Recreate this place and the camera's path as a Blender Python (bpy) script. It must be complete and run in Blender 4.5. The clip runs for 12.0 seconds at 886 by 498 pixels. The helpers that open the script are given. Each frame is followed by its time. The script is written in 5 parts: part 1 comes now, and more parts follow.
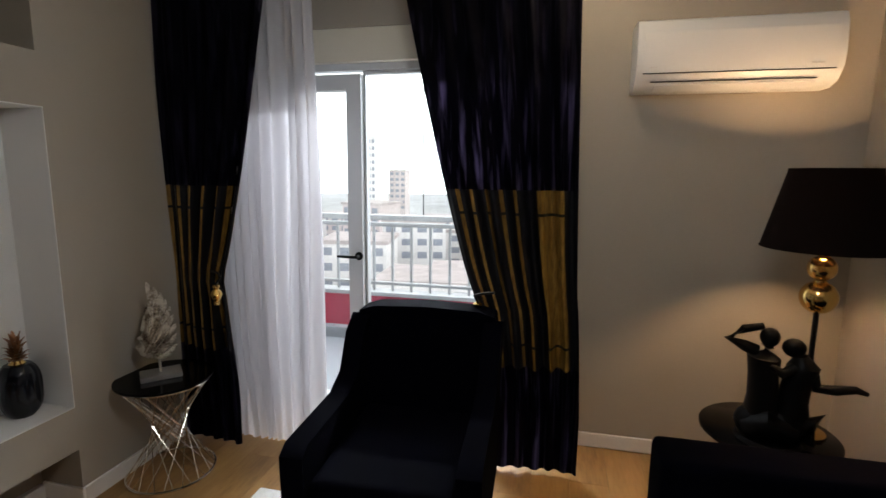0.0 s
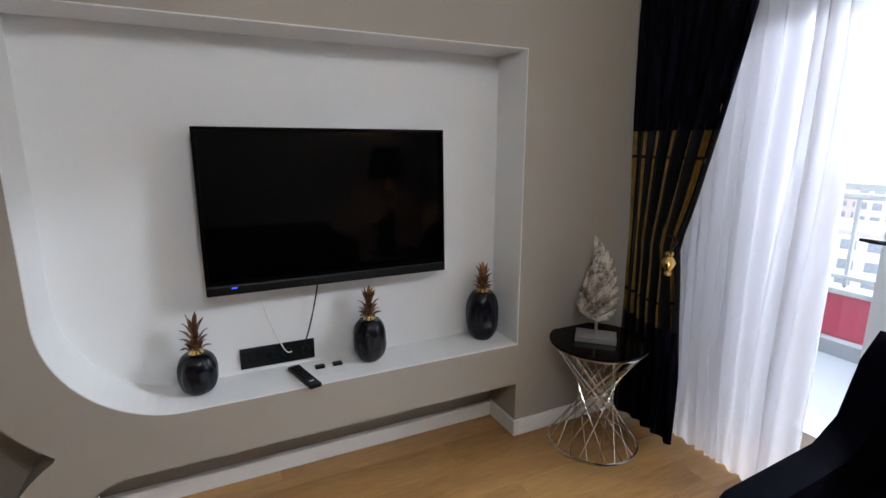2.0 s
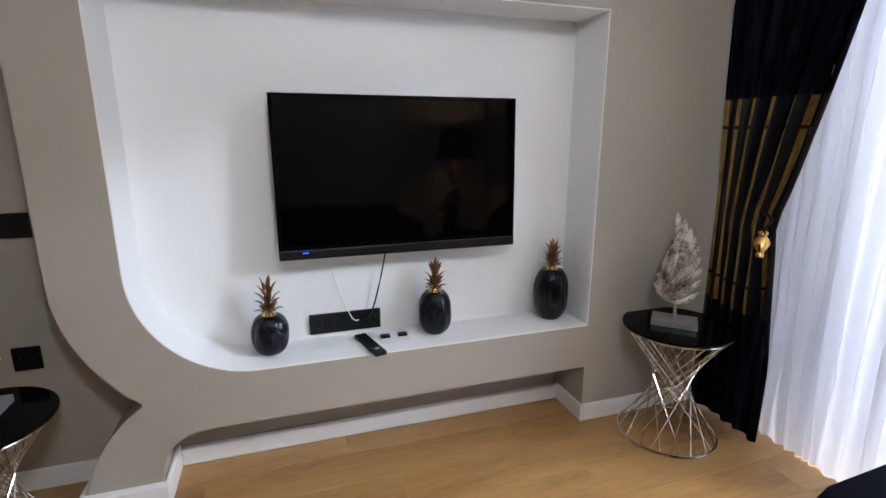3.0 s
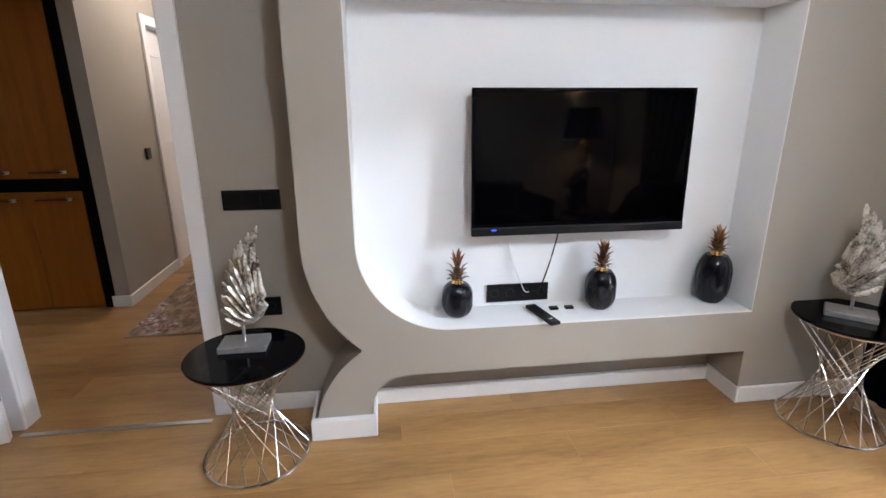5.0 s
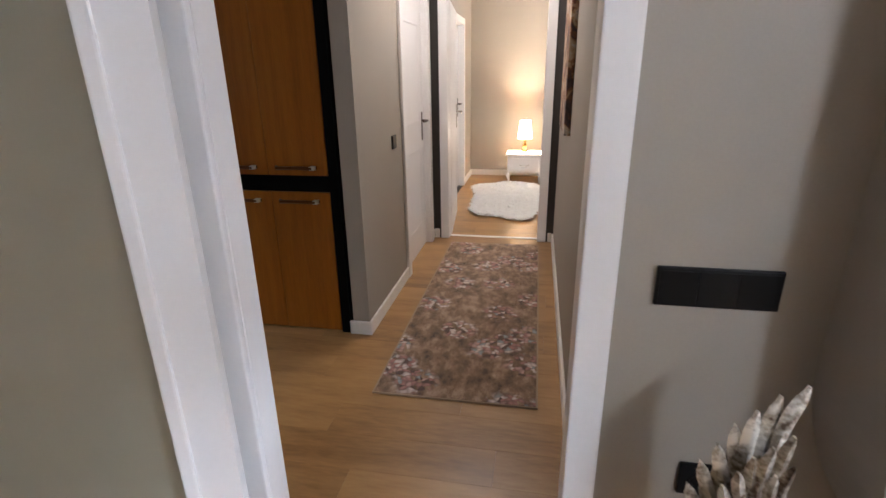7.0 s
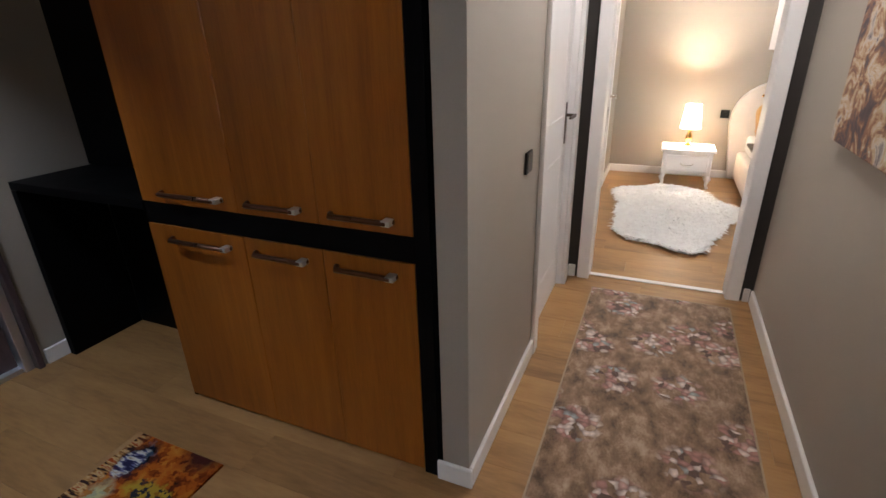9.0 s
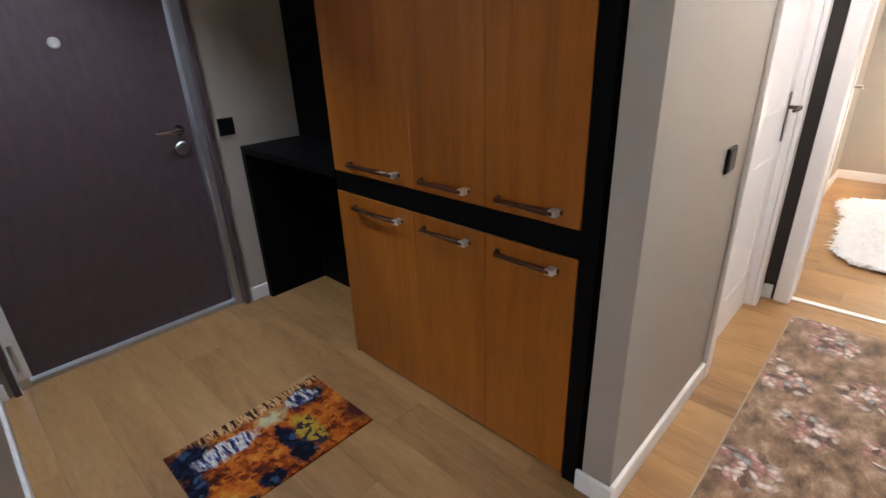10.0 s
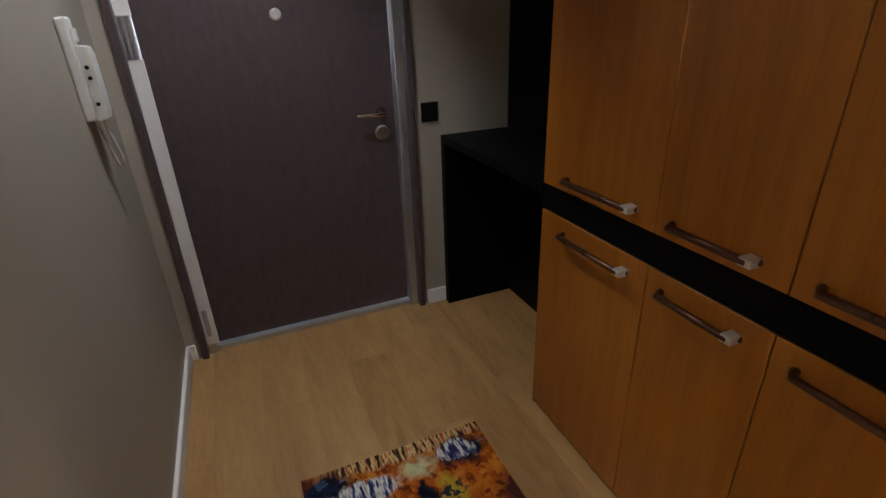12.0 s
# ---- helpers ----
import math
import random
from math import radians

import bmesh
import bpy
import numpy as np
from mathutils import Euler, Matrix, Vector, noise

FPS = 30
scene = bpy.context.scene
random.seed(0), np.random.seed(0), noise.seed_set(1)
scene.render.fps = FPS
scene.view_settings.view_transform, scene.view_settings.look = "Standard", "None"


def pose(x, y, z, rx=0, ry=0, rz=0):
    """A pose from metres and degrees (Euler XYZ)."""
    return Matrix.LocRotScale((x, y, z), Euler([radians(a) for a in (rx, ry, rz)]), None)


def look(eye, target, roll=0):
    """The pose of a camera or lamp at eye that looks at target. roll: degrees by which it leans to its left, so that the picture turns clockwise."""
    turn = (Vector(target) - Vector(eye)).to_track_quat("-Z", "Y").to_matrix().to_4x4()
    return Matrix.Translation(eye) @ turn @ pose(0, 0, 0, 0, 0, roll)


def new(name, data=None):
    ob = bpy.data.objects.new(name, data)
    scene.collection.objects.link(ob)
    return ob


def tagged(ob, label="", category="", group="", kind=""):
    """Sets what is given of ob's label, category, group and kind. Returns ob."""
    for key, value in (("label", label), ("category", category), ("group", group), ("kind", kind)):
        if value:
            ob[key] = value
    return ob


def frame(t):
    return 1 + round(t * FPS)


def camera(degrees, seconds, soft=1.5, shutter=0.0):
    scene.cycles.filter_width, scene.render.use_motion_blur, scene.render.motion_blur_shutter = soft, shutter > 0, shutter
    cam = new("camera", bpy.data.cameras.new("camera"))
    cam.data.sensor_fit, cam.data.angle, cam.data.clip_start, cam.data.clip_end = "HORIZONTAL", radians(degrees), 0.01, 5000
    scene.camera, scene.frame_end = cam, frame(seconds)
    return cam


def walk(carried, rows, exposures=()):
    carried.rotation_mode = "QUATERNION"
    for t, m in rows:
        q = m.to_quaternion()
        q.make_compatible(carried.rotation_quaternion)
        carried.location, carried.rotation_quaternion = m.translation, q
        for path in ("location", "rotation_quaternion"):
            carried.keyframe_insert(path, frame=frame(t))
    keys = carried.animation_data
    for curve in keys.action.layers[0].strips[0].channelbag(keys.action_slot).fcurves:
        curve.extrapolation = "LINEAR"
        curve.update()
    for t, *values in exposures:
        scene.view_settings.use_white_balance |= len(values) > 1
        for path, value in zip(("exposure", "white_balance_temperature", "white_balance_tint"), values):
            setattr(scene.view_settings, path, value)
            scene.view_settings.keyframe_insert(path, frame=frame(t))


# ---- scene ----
cam = camera(83.9, 12.0, shutter=0.1)
PATH = [
    (0, (0.061, 0.158, 1.552), (-0.375, 2.087, 1.252), 0.6),
    (0.5, (-0.019, 0.347, 1.565), (-0.951, 2.078, 1.201), 0.6),
    (1, (-0.083, 0.508, 1.556), (-1.5, 1.86, 1.154), 0.5),
    (1.5, (-0.143, 0.592, 1.508), (-1.824, 1.592, 1.091), 0.3),
    (2, (-0.205, 0.569, 1.423), (-1.963, 1.418, 1.002), 0.2),
    (2.5, (-0.242, 0.573, 1.341), (-2.048, 1.318, 0.907), 0.1),
    (2.7, (-0.245, 0.575, 1.332), (-2.073, 1.26, 0.885), 0.1),
    (4.3, (-0.148, 0.39, 1.406), (-2.037, 0.781, 0.888), 0.0),
    (4.5, (-0.142, 0.348, 1.407), (-2.035, 0.701, 0.867), -0.1),
    (5, (-0.12, 0.154, 1.415), (-2.022, 0.399, 0.849), -0.2),
    (5.5, (-0.18, -0.11, 1.408), (-2.084, 0.022, 0.809), -0.3),
    (6, (-0.463, -0.327, 1.418), (-2.364, -0.354, 0.799), -0.4),
    (6.5, (-0.865, -0.574, 1.426), (-2.751, -0.767, 0.785), -0.6),
    (7, (-1.268, -0.763, 1.443), (-3.121, -1.117, 0.778), -0.9),
    (8.8, (-2.458, -1.178, 1.489), (-4.174, -1.854, 0.716), -1.2),
    (9, (-2.502, -1.212, 1.481), (-4.189, -1.96, 0.71), -1.5),
    (9.5, (-2.524, -1.268, 1.477), (-4.068, -2.273, 0.698), -2.0),
    (10, (-2.544, -1.233, 1.464), (-3.853, -2.517, 0.666), -2.3),
    (10.5, (-2.568, -1.194, 1.441), (-3.628, -2.682, 0.628), -2.7),
    (11, (-2.586, -1.199, 1.419), (-3.482, -2.782, 0.587), -2.7),
    (11.5, (-2.682, -1.377, 1.423), (-3.442, -3.024, 0.581), -2.5),
    (12, (-2.815, -1.695, 1.445), (-3.497, -3.378, 0.605), -2.1),
]
EXPOSURES = [(0.0, -0.9, 6700, 10), (0.6, -0.9, 6500, 10), (1.5, -0.5, 6300, 10), (2.5, 0.05, 6000, 12), (4.5, 0.65, 5900, 12), (5.5, 0.72, 5850, 12), (6.0, 0.76, 5750, 12), (6.5, 0.95, 5600, 12), (7.0, 1.05, 5700, 12), (9.0, 1.1, 5500, 10), (9.5, 1.55, 5500, 10), (10.0, 1.85, 5400, 9), (11.0, 1.9, 5400, 8), (11.5, 1.7, 5900, 8), (12.0, 1.25, 6200, 8)]
walk(cam, [(t, look(eye, target, roll)) for t, eye, target, roll in PATH], EXPOSURES)

world = bpy.data.worlds.new("overcast_sky")
scene.world = world
world.use_nodes = True
wn = world.node_tree.nodes
sky = wn.new("ShaderNodeTexSky")
sky.sky_type, sky.sun_disc = "NISHITA", False
sky.sun_elevation, sky.sun_rotation = radians(48), radians(-60)
sky.air_density, sky.dust_density, sky.ozone_density = 1.0, 4.0, 1.0
wn["Background"].inputs[1].default_value = 0.15
world.node_tree.links.new(sky.outputs[0], wn["Background"].inputs[0])


def lamp(name, kind, place, watts, colour, size=0.1, target=None, size_y=None, spot=60):
    data = bpy.data.lights.new(name, kind)
    data.energy, data.color = watts, colour
    ob = new(name, data)
    ob.matrix_world = look(place, target) if target else pose(*place)
    if kind == "AREA":
        data.size = size
        if size_y:
            data.shape, data.size_y = "RECTANGLE", size_y
    elif kind == "SUN":
        data.angle = size
    else:
        data.shadow_soft_size = size
        if kind == "SPOT":
            data.spot_size, data.spot_blend = radians(spot), 0.6
    return ob


WARM, COOL = (1.0, 0.62, 0.32), (0.84, 0.91, 1.0)
lamp("sun", "SUN", (0, 8, 12), 1.8, (1.0, 0.97, 0.92), radians(12), target=(-6, 3, 0))
# unseen strip under the balcony ceiling, added in place of sky light
lamp("daylight_fill", "AREA", (-0.75, 4.4, 2.56), 360, COOL, 3.0, target=(-0.75, 2.2, 1.5), size_y=0.12)
# fill light added below the living room ceiling, no source known there
lamp("living_fill_light", "POINT", (0.1, 0.8, 2.28), 55, (0.94, 0.97, 1.0), 0.14)
lamp("table_lamp_bulb", "POINT", (1.13, 2.42, 1.49), 145, WARM, 0.035)
lamp("window_spot_bulb", "POINT", (0.18, 2.42, 2.53), 11, (1.0, 0.78, 0.50), 0.03)
lamp("corridor_bulb", "POINT", (-4.55, -1.12, 2.42), 19, (1.0, 0.87, 0.74), 0.08)
lamp("entry_bulb", "SPOT", (-2.88, -3.3, 2.56), 39, (0.95, 0.97, 1.0), 0.09, target=(-2.86, -3.55, 0), spot=92)
lamp("bedside_bulb", "POINT", (-8.38, -0.93, 0.72), 115, (1.0, 0.74, 0.48), 0.04)
# added fill to brighten the bedroom, with no fixture of its own
lamp("bedroom_fill_light", "POINT", (-7.2, -0.4, 2.4), 30, (1.0, 0.90, 0.80), 0.12)


# ---- materials ----


def nodes_of(name):
    m = bpy.data.materials.new(name)
    m.use_nodes = True
    nt = m.node_tree
    return m, nt.nodes, nt.links, nt.nodes["Principled BSDF"]


def setin(node, **values):
    for key, value in values.items():
        node.inputs[key.replace("_", " ")].default_value = value


def texco(n, l, scale=(1, 1, 1), kind="Object", turn=(0, 0, 0)):
    c, mp = n.new("ShaderNodeTexCoord"), n.new("ShaderNodeMapping")
    mp.inputs["Scale"].default_value, mp.inputs["Rotation"].default_value = scale, turn
    l.new(c.outputs[kind], mp.inputs[0])
    return mp.outputs[0]


def noise_tex(n, l, co, scale, detail=4, rough=0.55, distort=0.0):
    t = n.new("ShaderNodeTexNoise")
    setin(t, Scale=scale, Detail=detail, Roughness=rough, Distortion=distort)
    l.new(co, t.inputs["Vector"])
    return t.outputs["Fac"]


def ramp(n, l, fac, stops, constant=False):
    r = n.new("ShaderNodeValToRGB")
    e = r.color_ramp.elements
    while len(e) < len(stops):
        e.new(0.5)
    for el, (at, col) in zip(e, stops):
        el.position, el.color = at, (*col, 1)
    if constant:
        r.color_ramp.interpolation = "CONSTANT"
    l.new(fac, r.inputs[0])
    return r.outputs[0]


def mix(n, l, fac, a, b, mode="MIX"):
    m = n.new("ShaderNodeMix")
    m.data_type, m.blend_type = "RGBA", mode
    for value, socket in ((fac, m.inputs["Factor"]), (a, m.inputs[6]), (b, m.inputs[7])):
        if isinstance(value, (float, int)):
            socket.default_value = value
        elif isinstance(value, tuple):
            socket.default_value = (*value, 1)
        else:
            l.new(value, socket)
    return m.outputs[2]


def math_node(n, l, op, a, b=0.0):
    m = n.new("ShaderNodeMath")
    m.operation = op
    for value, socket in ((a, m.inputs[0]), (b, m.inputs[1])):
        if isinstance(value, (float, int)):
            socket.default_value = value
        else:
            l.new(value, socket)
    return m.outputs[0]


def bumped(n, l, p, height, strength, distance=0.002):
    b = n.new("ShaderNodeBump")
    setin(b, Strength=strength, Distance=distance)
    l.new(height, b.inputs["Height"])
    l.new(b.outputs[0], p.inputs["Normal"])


def shade(c, f):
    return tuple(min(1.0, v * f) for v in c)


def surf(name, colour, rough=0.5, metal=0.0, vary=0.12, scale=5.0, fine=90.0, bump=0.15, stretch=(1, 1, 1), coat=0.0, sheen=0.0, dist=0.002, spec=0.5):
    m, n, l, p = nodes_of(name)
    co = texco(n, l, stretch)
    big, small = noise_tex(n, l, co, scale, 5), noise_tex(n, l, co, fine, 3)
    both = math_node(n, l, "ADD", math_node(n, l, "MULTIPLY", big, 0.65), math_node(n, l, "MULTIPLY", small, 0.35))
    l.new(ramp(n, l, both, [(0.3, shade(colour, 1 - vary)), (0.7, shade(colour, 1 + vary))]), p.inputs["Base Color"])
    l.new(math_node(n, l, "ADD", math_node(n, l, "MULTIPLY", big, 0.16), rough - 0.08), p.inputs["Roughness"])
    setin(p, Metallic=metal)
    p.inputs["Coat Weight"].default_value = coat
    p.inputs["Sheen Weight"].default_value = sheen
    p.inputs["Specular IOR Level"].default_value = spec
    if bump:
        bumped(n, l, p, small, bump, dist)
    return m


M = {}
M["taupe"] = surf("taupe_wall_paint", (0.332, 0.294, 0.245), 0.62, vary=0.05, scale=1.6, fine=150, bump=0.18)
M["dark_wall"] = surf("dark_brown_wall_paint", (0.03, 0.024, 0.02), 0.6, vary=0.1, scale=2, fine=150)
M["white_plaster"] = surf("white_plaster_paint", (0.78, 0.78, 0.77), 0.55, vary=0.02, scale=2, fine=120, bump=0.12)
M["ceiling"] = surf("ceiling_paint", (0.78, 0.77, 0.74), 0.8, vary=0.03, scale=2, fine=120)
M["white_lacquer"] = surf("white_lacquered_wood", (0.82, 0.80, 0.79), 0.32, vary=0.03, scale=3, fine=70, bump=0.04)
M["white_pvc"] = surf("white_plastic_frame", (0.54, 0.56, 0.58), 0.35, vary=0.02, scale=4, fine=60, bump=0.03)
M["skirting"] = surf("white_skirting_board", (0.76, 0.74, 0.71), 0.4, vary=0.04, scale=6, fine=70, bump=0.05)
M["black_gloss"] = surf("black_gloss_plastic", (0.002, 0.002, 0.0025), 0.10, vary=0.2, scale=4, fine=80, bump=0.0, spec=0.07)
M["black_satin"] = surf("black_satin_plastic", (0.004, 0.004, 0.0045), 0.4, vary=0.25, scale=6, fine=160, bump=0.08, spec=0.22)
M["black_board"] = surf("black_laminate_board", (0.003, 0.003, 0.0033), 0.5, vary=0.3, scale=4, fine=100, bump=0.06, spec=0.07)
M["black_ceramic"] = surf("black_glazed_ceramic", (0.0025, 0.003, 0.006), 0.2, vary=0.25, scale=12, fine=60, bump=0.05, spec=0.3)
M["bronze"] = surf("antique_bronze_leaf", (0.22, 0.105, 0.05), 0.34, 0.8, vary=0.45, scale=30, fine=120, bump=0.25)
M["gold"] = surf("polished_gold_metal", (0.80, 0.53, 0.18), 0.15, 1.0, vary=0.15, scale=15, fine=80, bump=0.05)
M["chrome"] = surf("chromed_steel", (0.68, 0.65, 0.60), 0.16, 1.0, vary=0.1, scale=20, fine=120, bump=0.03)
M["steel"] = surf("brushed_grey_steel", (0.55, 0.55, 0.57), 0.34, 0.9, vary=0.1, scale=10, fine=160, bump=0.06)
M["silver_block"] = surf("brushed_silver_block", (0.43, 0.42, 0.41), 0.36, 0.7, vary=0.12, scale=30, fine=160, bump=0.15)
M["navy_velvet"] = surf("navy_velvet", (0.0006, 0.0007, 0.0024), 0.9, vary=0.5, scale=7, fine=180, bump=0.3, spec=0.025)
M["black_bronze"] = surf("blackened_bronze", (0.002, 0.0018, 0.0018), 0.45, 0.0, vary=0.4, scale=15, fine=90, bump=0.2, spec=0.09)
M["bronze_handle"] = surf("dark_bronze_handle", (0.09, 0.065, 0.05), 0.3, 0.9, vary=0.2, scale=20, fine=90)
M["copper_handle"] = surf("coppery_bar_handle", (0.13, 0.065, 0.04), 0.3, 0.85, vary=0.2, scale=20, fine=90)
M["satin_nickel"] = surf("satin_nickel_cap", (0.66, 0.64, 0.61), 0.32, 0.55, vary=0.08, scale=20, fine=90, bump=0.03)
M["entry_door"] = surf("plum_brown_door_skin", (0.070, 0.049, 0.053), 0.42, vary=0.28, scale=11, fine=70, bump=0.3, stretch=(3, 3, 1))
M["magenta_wall"] = surf("magenta_balcony_paint", (0.35, 0.018, 0.055), 0.7, vary=0.1, scale=3, fine=80)
M["rail_grey"] = surf("pale_grey_rail_enamel", (0.36, 0.38, 0.40), 0.4, vary=0.08, scale=6, fine=80, bump=0.05)
M["tile"] = surf("pale_balcony_tile", (0.24, 0.26, 0.29), 0.35, vary=0.05, scale=3, fine=70)
M["cream_box"] = surf("cream_shutter_box", (0.66, 0.62, 0.52), 0.5, vary=0.03, scale=3, fine=90)
M["phone_white"] = surf("white_phone_plastic", (0.72, 0.71, 0.68), 0.35, vary=0.03, scale=10, fine=90, bump=0.03)
M["mustard"] = surf("mustard_cushion_cloth", (0.50, 0.27, 0.06), 0.85, vary=0.2, scale=10, fine=160, bump=0.4, sheen=0.3)
M["cream_cloth"] = surf("cream_upholstery", (0.70, 0.63, 0.55), 0.8, vary=0.08, scale=8, fine=160, bump=0.3, sheen=0.2)
M["fur"] = surf("white_fur", (0.93, 0.91, 0.88), 0.95, vary=0.1, scale=18, fine=120, bump=0.8, dist=0.01, sheen=0.4)
M["tan_cloth"] = surf("tan_binding_cloth", (0.36, 0.27, 0.19), 0.85, vary=0.1, scale=20, fine=160, bump=0.3)
M["paper"] = surf("white_paper", (0.75, 0.74, 0.72), 0.7, vary=0.05, scale=20, fine=100)
M["facade"] = surf("pale_render_facade", (0.78, 0.77, 0.76), 0.85, vary=0.15, scale=0.15, fine=2.0, bump=0)
M["facade_rose"] = surf("rose_render_facade", (0.62, 0.55, 0.54), 0.85, vary=0.15, scale=0.15, fine=2.0, bump=0)
# roof colour paled to stand in for haze over the town
M["roof_tile"] = surf("haze_pale_roof", (0.5, 0.45, 0.44), 0.85, vary=0.25, scale=0.4, fine=5.0, bump=0)
M["town_ground"] = surf("town_ground", (0.40, 0.40, 0.40), 0.9, vary=0.3, scale=0.03, fine=0.6, bump=0)
# distance haze is mixed into the pane colour too
M["hazed_pane"] = surf("hazy_window_pane", (0.30, 0.33, 0.38), 0.15, vary=0.3, scale=0.5, fine=2.0, bump=0)


def glass(name, colour, rough=0.0):
    m, n, l, p = nodes_of(name)
    setin(p, Base_Color=(*colour, 1), Roughness=rough, IOR=1.45)
    p.inputs["Transmission Weight"].default_value = 1.0
    return m


M["glass"] = glass("clear_glass", (0.97, 0.99, 0.98))


def glow(name, colour, strength):
    m, n, l, p = nodes_of(name)
    setin(p, Base_Color=(*colour, 1), Roughness=0.8)
    p.inputs["Emission Color"].default_value = (*colour, 1)
    p.inputs["Emission Strength"].default_value = strength
    return m


M["haze"] = glow("bright_overcast_haze", (0.93, 0.96, 1.0), 3.8)
M["lit_shade"] = glow("lit_lamp_shade", (1.0, 0.76, 0.48), 9.0)
M["ceiling_diffuser"] = glow("lit_diffuser", (1.0, 0.86, 0.68), 4.0)
M["led"] = glow("blue_standby_light", (0.03, 0.07, 1.0), 1.6)


def frosted_pane():
    # etched door glass, grey-taupe, with a fine pebbled surface
    m, n, l, p = nodes_of("etched_door_glass")
    co = texco(n, l)
    f = noise_tex(n, l, co, 260, 2)
    l.new(ramp(n, l, noise_tex(n, l, co, 3, 3), [(0.3, (0.44, 0.40, 0.29)), (0.7, (0.52, 0.47, 0.35))]), p.inputs["Base Color"])
    setin(p, Roughness=0.45)
    p.inputs["Transmission Weight"].default_value = 0.5
    bumped(n, l, p, f, 0.4, 0.001)
    return m


M["frosted"] = frosted_pane()


def wood(name, tones, along, rough=0.4, grain=26.0, bump=0.12, pieces=0.0, coat=0.0, along_scale=0.07):
    # along: 0, 1 or 2, the axis of the grain
    m, n, l, p = nodes_of(name)
    st = [1.0, 1.0, 1.0]
    st[along] = along_scale
    c, mp = n.new("ShaderNodeTexCoord"), n.new("ShaderNodeMapping")
    mp.inputs["Scale"].default_value = st
    l.new(c.outputs["Object"], mp.inputs[0])
    co = mp.outputs[0]
    info = n.new("ShaderNodeObjectInfo")
    if pieces:
        comb = n.new("ShaderNodeCombineXYZ")
        for s in ("X", "Y", "Z"):
            l.new(math_node(n, l, "MULTIPLY", info.outputs["Random"], 37.0), comb.inputs[s])
        add = n.new("ShaderNodeVectorMath")
        l.new(co, add.inputs[0]), l.new(comb.outputs[0], add.inputs[1])
        co = add.outputs[0]
    a = noise_tex(n, l, co, grain, 8, 0.62, 0.6)
    b = noise_tex(n, l, co, grain * 0.22, 4, 0.5, 1.2)
    f = noise_tex(n, l, co, grain * 7, 3)
    g = math_node(n, l, "ADD", math_node(n, l, "MULTIPLY", a, 0.5), math_node(n, l, "MULTIPLY", b, 0.5))
    g = math_node(n, l, "ADD", math_node(n, l, "MULTIPLY", g, 0.8), math_node(n, l, "MULTIPLY", f, 0.2))
    col = ramp(n, l, g, [(0.34, tones[0]), (0.5, tones[1]), (0.65, tones[2])])
    if pieces:
        v = math_node(n, l, "ADD", math_node(n, l, "MULTIPLY", info.outputs["Random"], pieces), 1.0 - pieces / 2)
        comb2 = n.new("ShaderNodeCombineColor")
        for s in ("Red", "Green", "Blue"):
            l.new(v, comb2.inputs[s])
        col = mix(n, l, 1.0, col, comb2.outputs[0], "MULTIPLY")
    l.new(col, p.inputs["Base Color"])
    l.new(math_node(n, l, "ADD", math_node(n, l, "MULTIPLY", g, 0.2), rough - 0.1), p.inputs["Roughness"])
    p.inputs["Coat Weight"].default_value = coat
    bumped(n, l, p, f, bump, 0.001)
    return m


M["oak_floor"] = wood("oak_laminate", ((0.170, 0.084, 0.027), (0.325, 0.176, 0.062), (0.420, 0.246, 0.094)), 1, 0.36, 9, 0.08, 0.05, along_scale=0.17)
M["teak"] = wood("orange_teak_laminate", ((0.180, 0.055, 0.003), (0.270, 0.086, 0.006), (0.340, 0.118, 0.010)), 2, 0.34, 30, 0.06)


def tv_glass():
    m, n, l, p = nodes_of("switched_off_screen")
    setin(p, Base_Color=(0.0008, 0.0008, 0.001, 1), Roughness=0.05)
    p.inputs["Specular IOR Level"].default_value = 0.14
    co = texco(n, l)
    bumped(n, l, p, noise_tex(n, l, co, 400, 2), 0.01, 0.0003)
    return m


M["screen"] = tv_glass()


def sheer():
    m, n, l, p = nodes_of("white_voile")
    out = n["Material Output"]
    tl, tp, ms = n.new("ShaderNodeBsdfTranslucent"), n.new("ShaderNodeBsdfTransparent"), n.new("ShaderNodeMixShader")
    ms2 = n.new("ShaderNodeMixShader")
    setin(p, Base_Color=(0.78, 0.77, 0.78, 1), Roughness=0.85)
    tl.inputs[0].default_value = (0.72, 0.71, 0.74, 1)
    ms.inputs[0].default_value, ms2.inputs[0].default_value = 0.5, 0.22
    l.new(p.outputs[0], ms.inputs[1]), l.new(tl.outputs[0], ms.inputs[2])
    l.new(ms.outputs[0], ms2.inputs[1]), l.new(tp.outputs[0], ms2.inputs[2])
    l.new(ms2.outputs[0], out.inputs[0])
    co = texco(n, l)
    bumped(n, l, p, noise_tex(n, l, co, 500, 2), 0.2, 0.0005)
    return m


M["sheer"] = sheer()


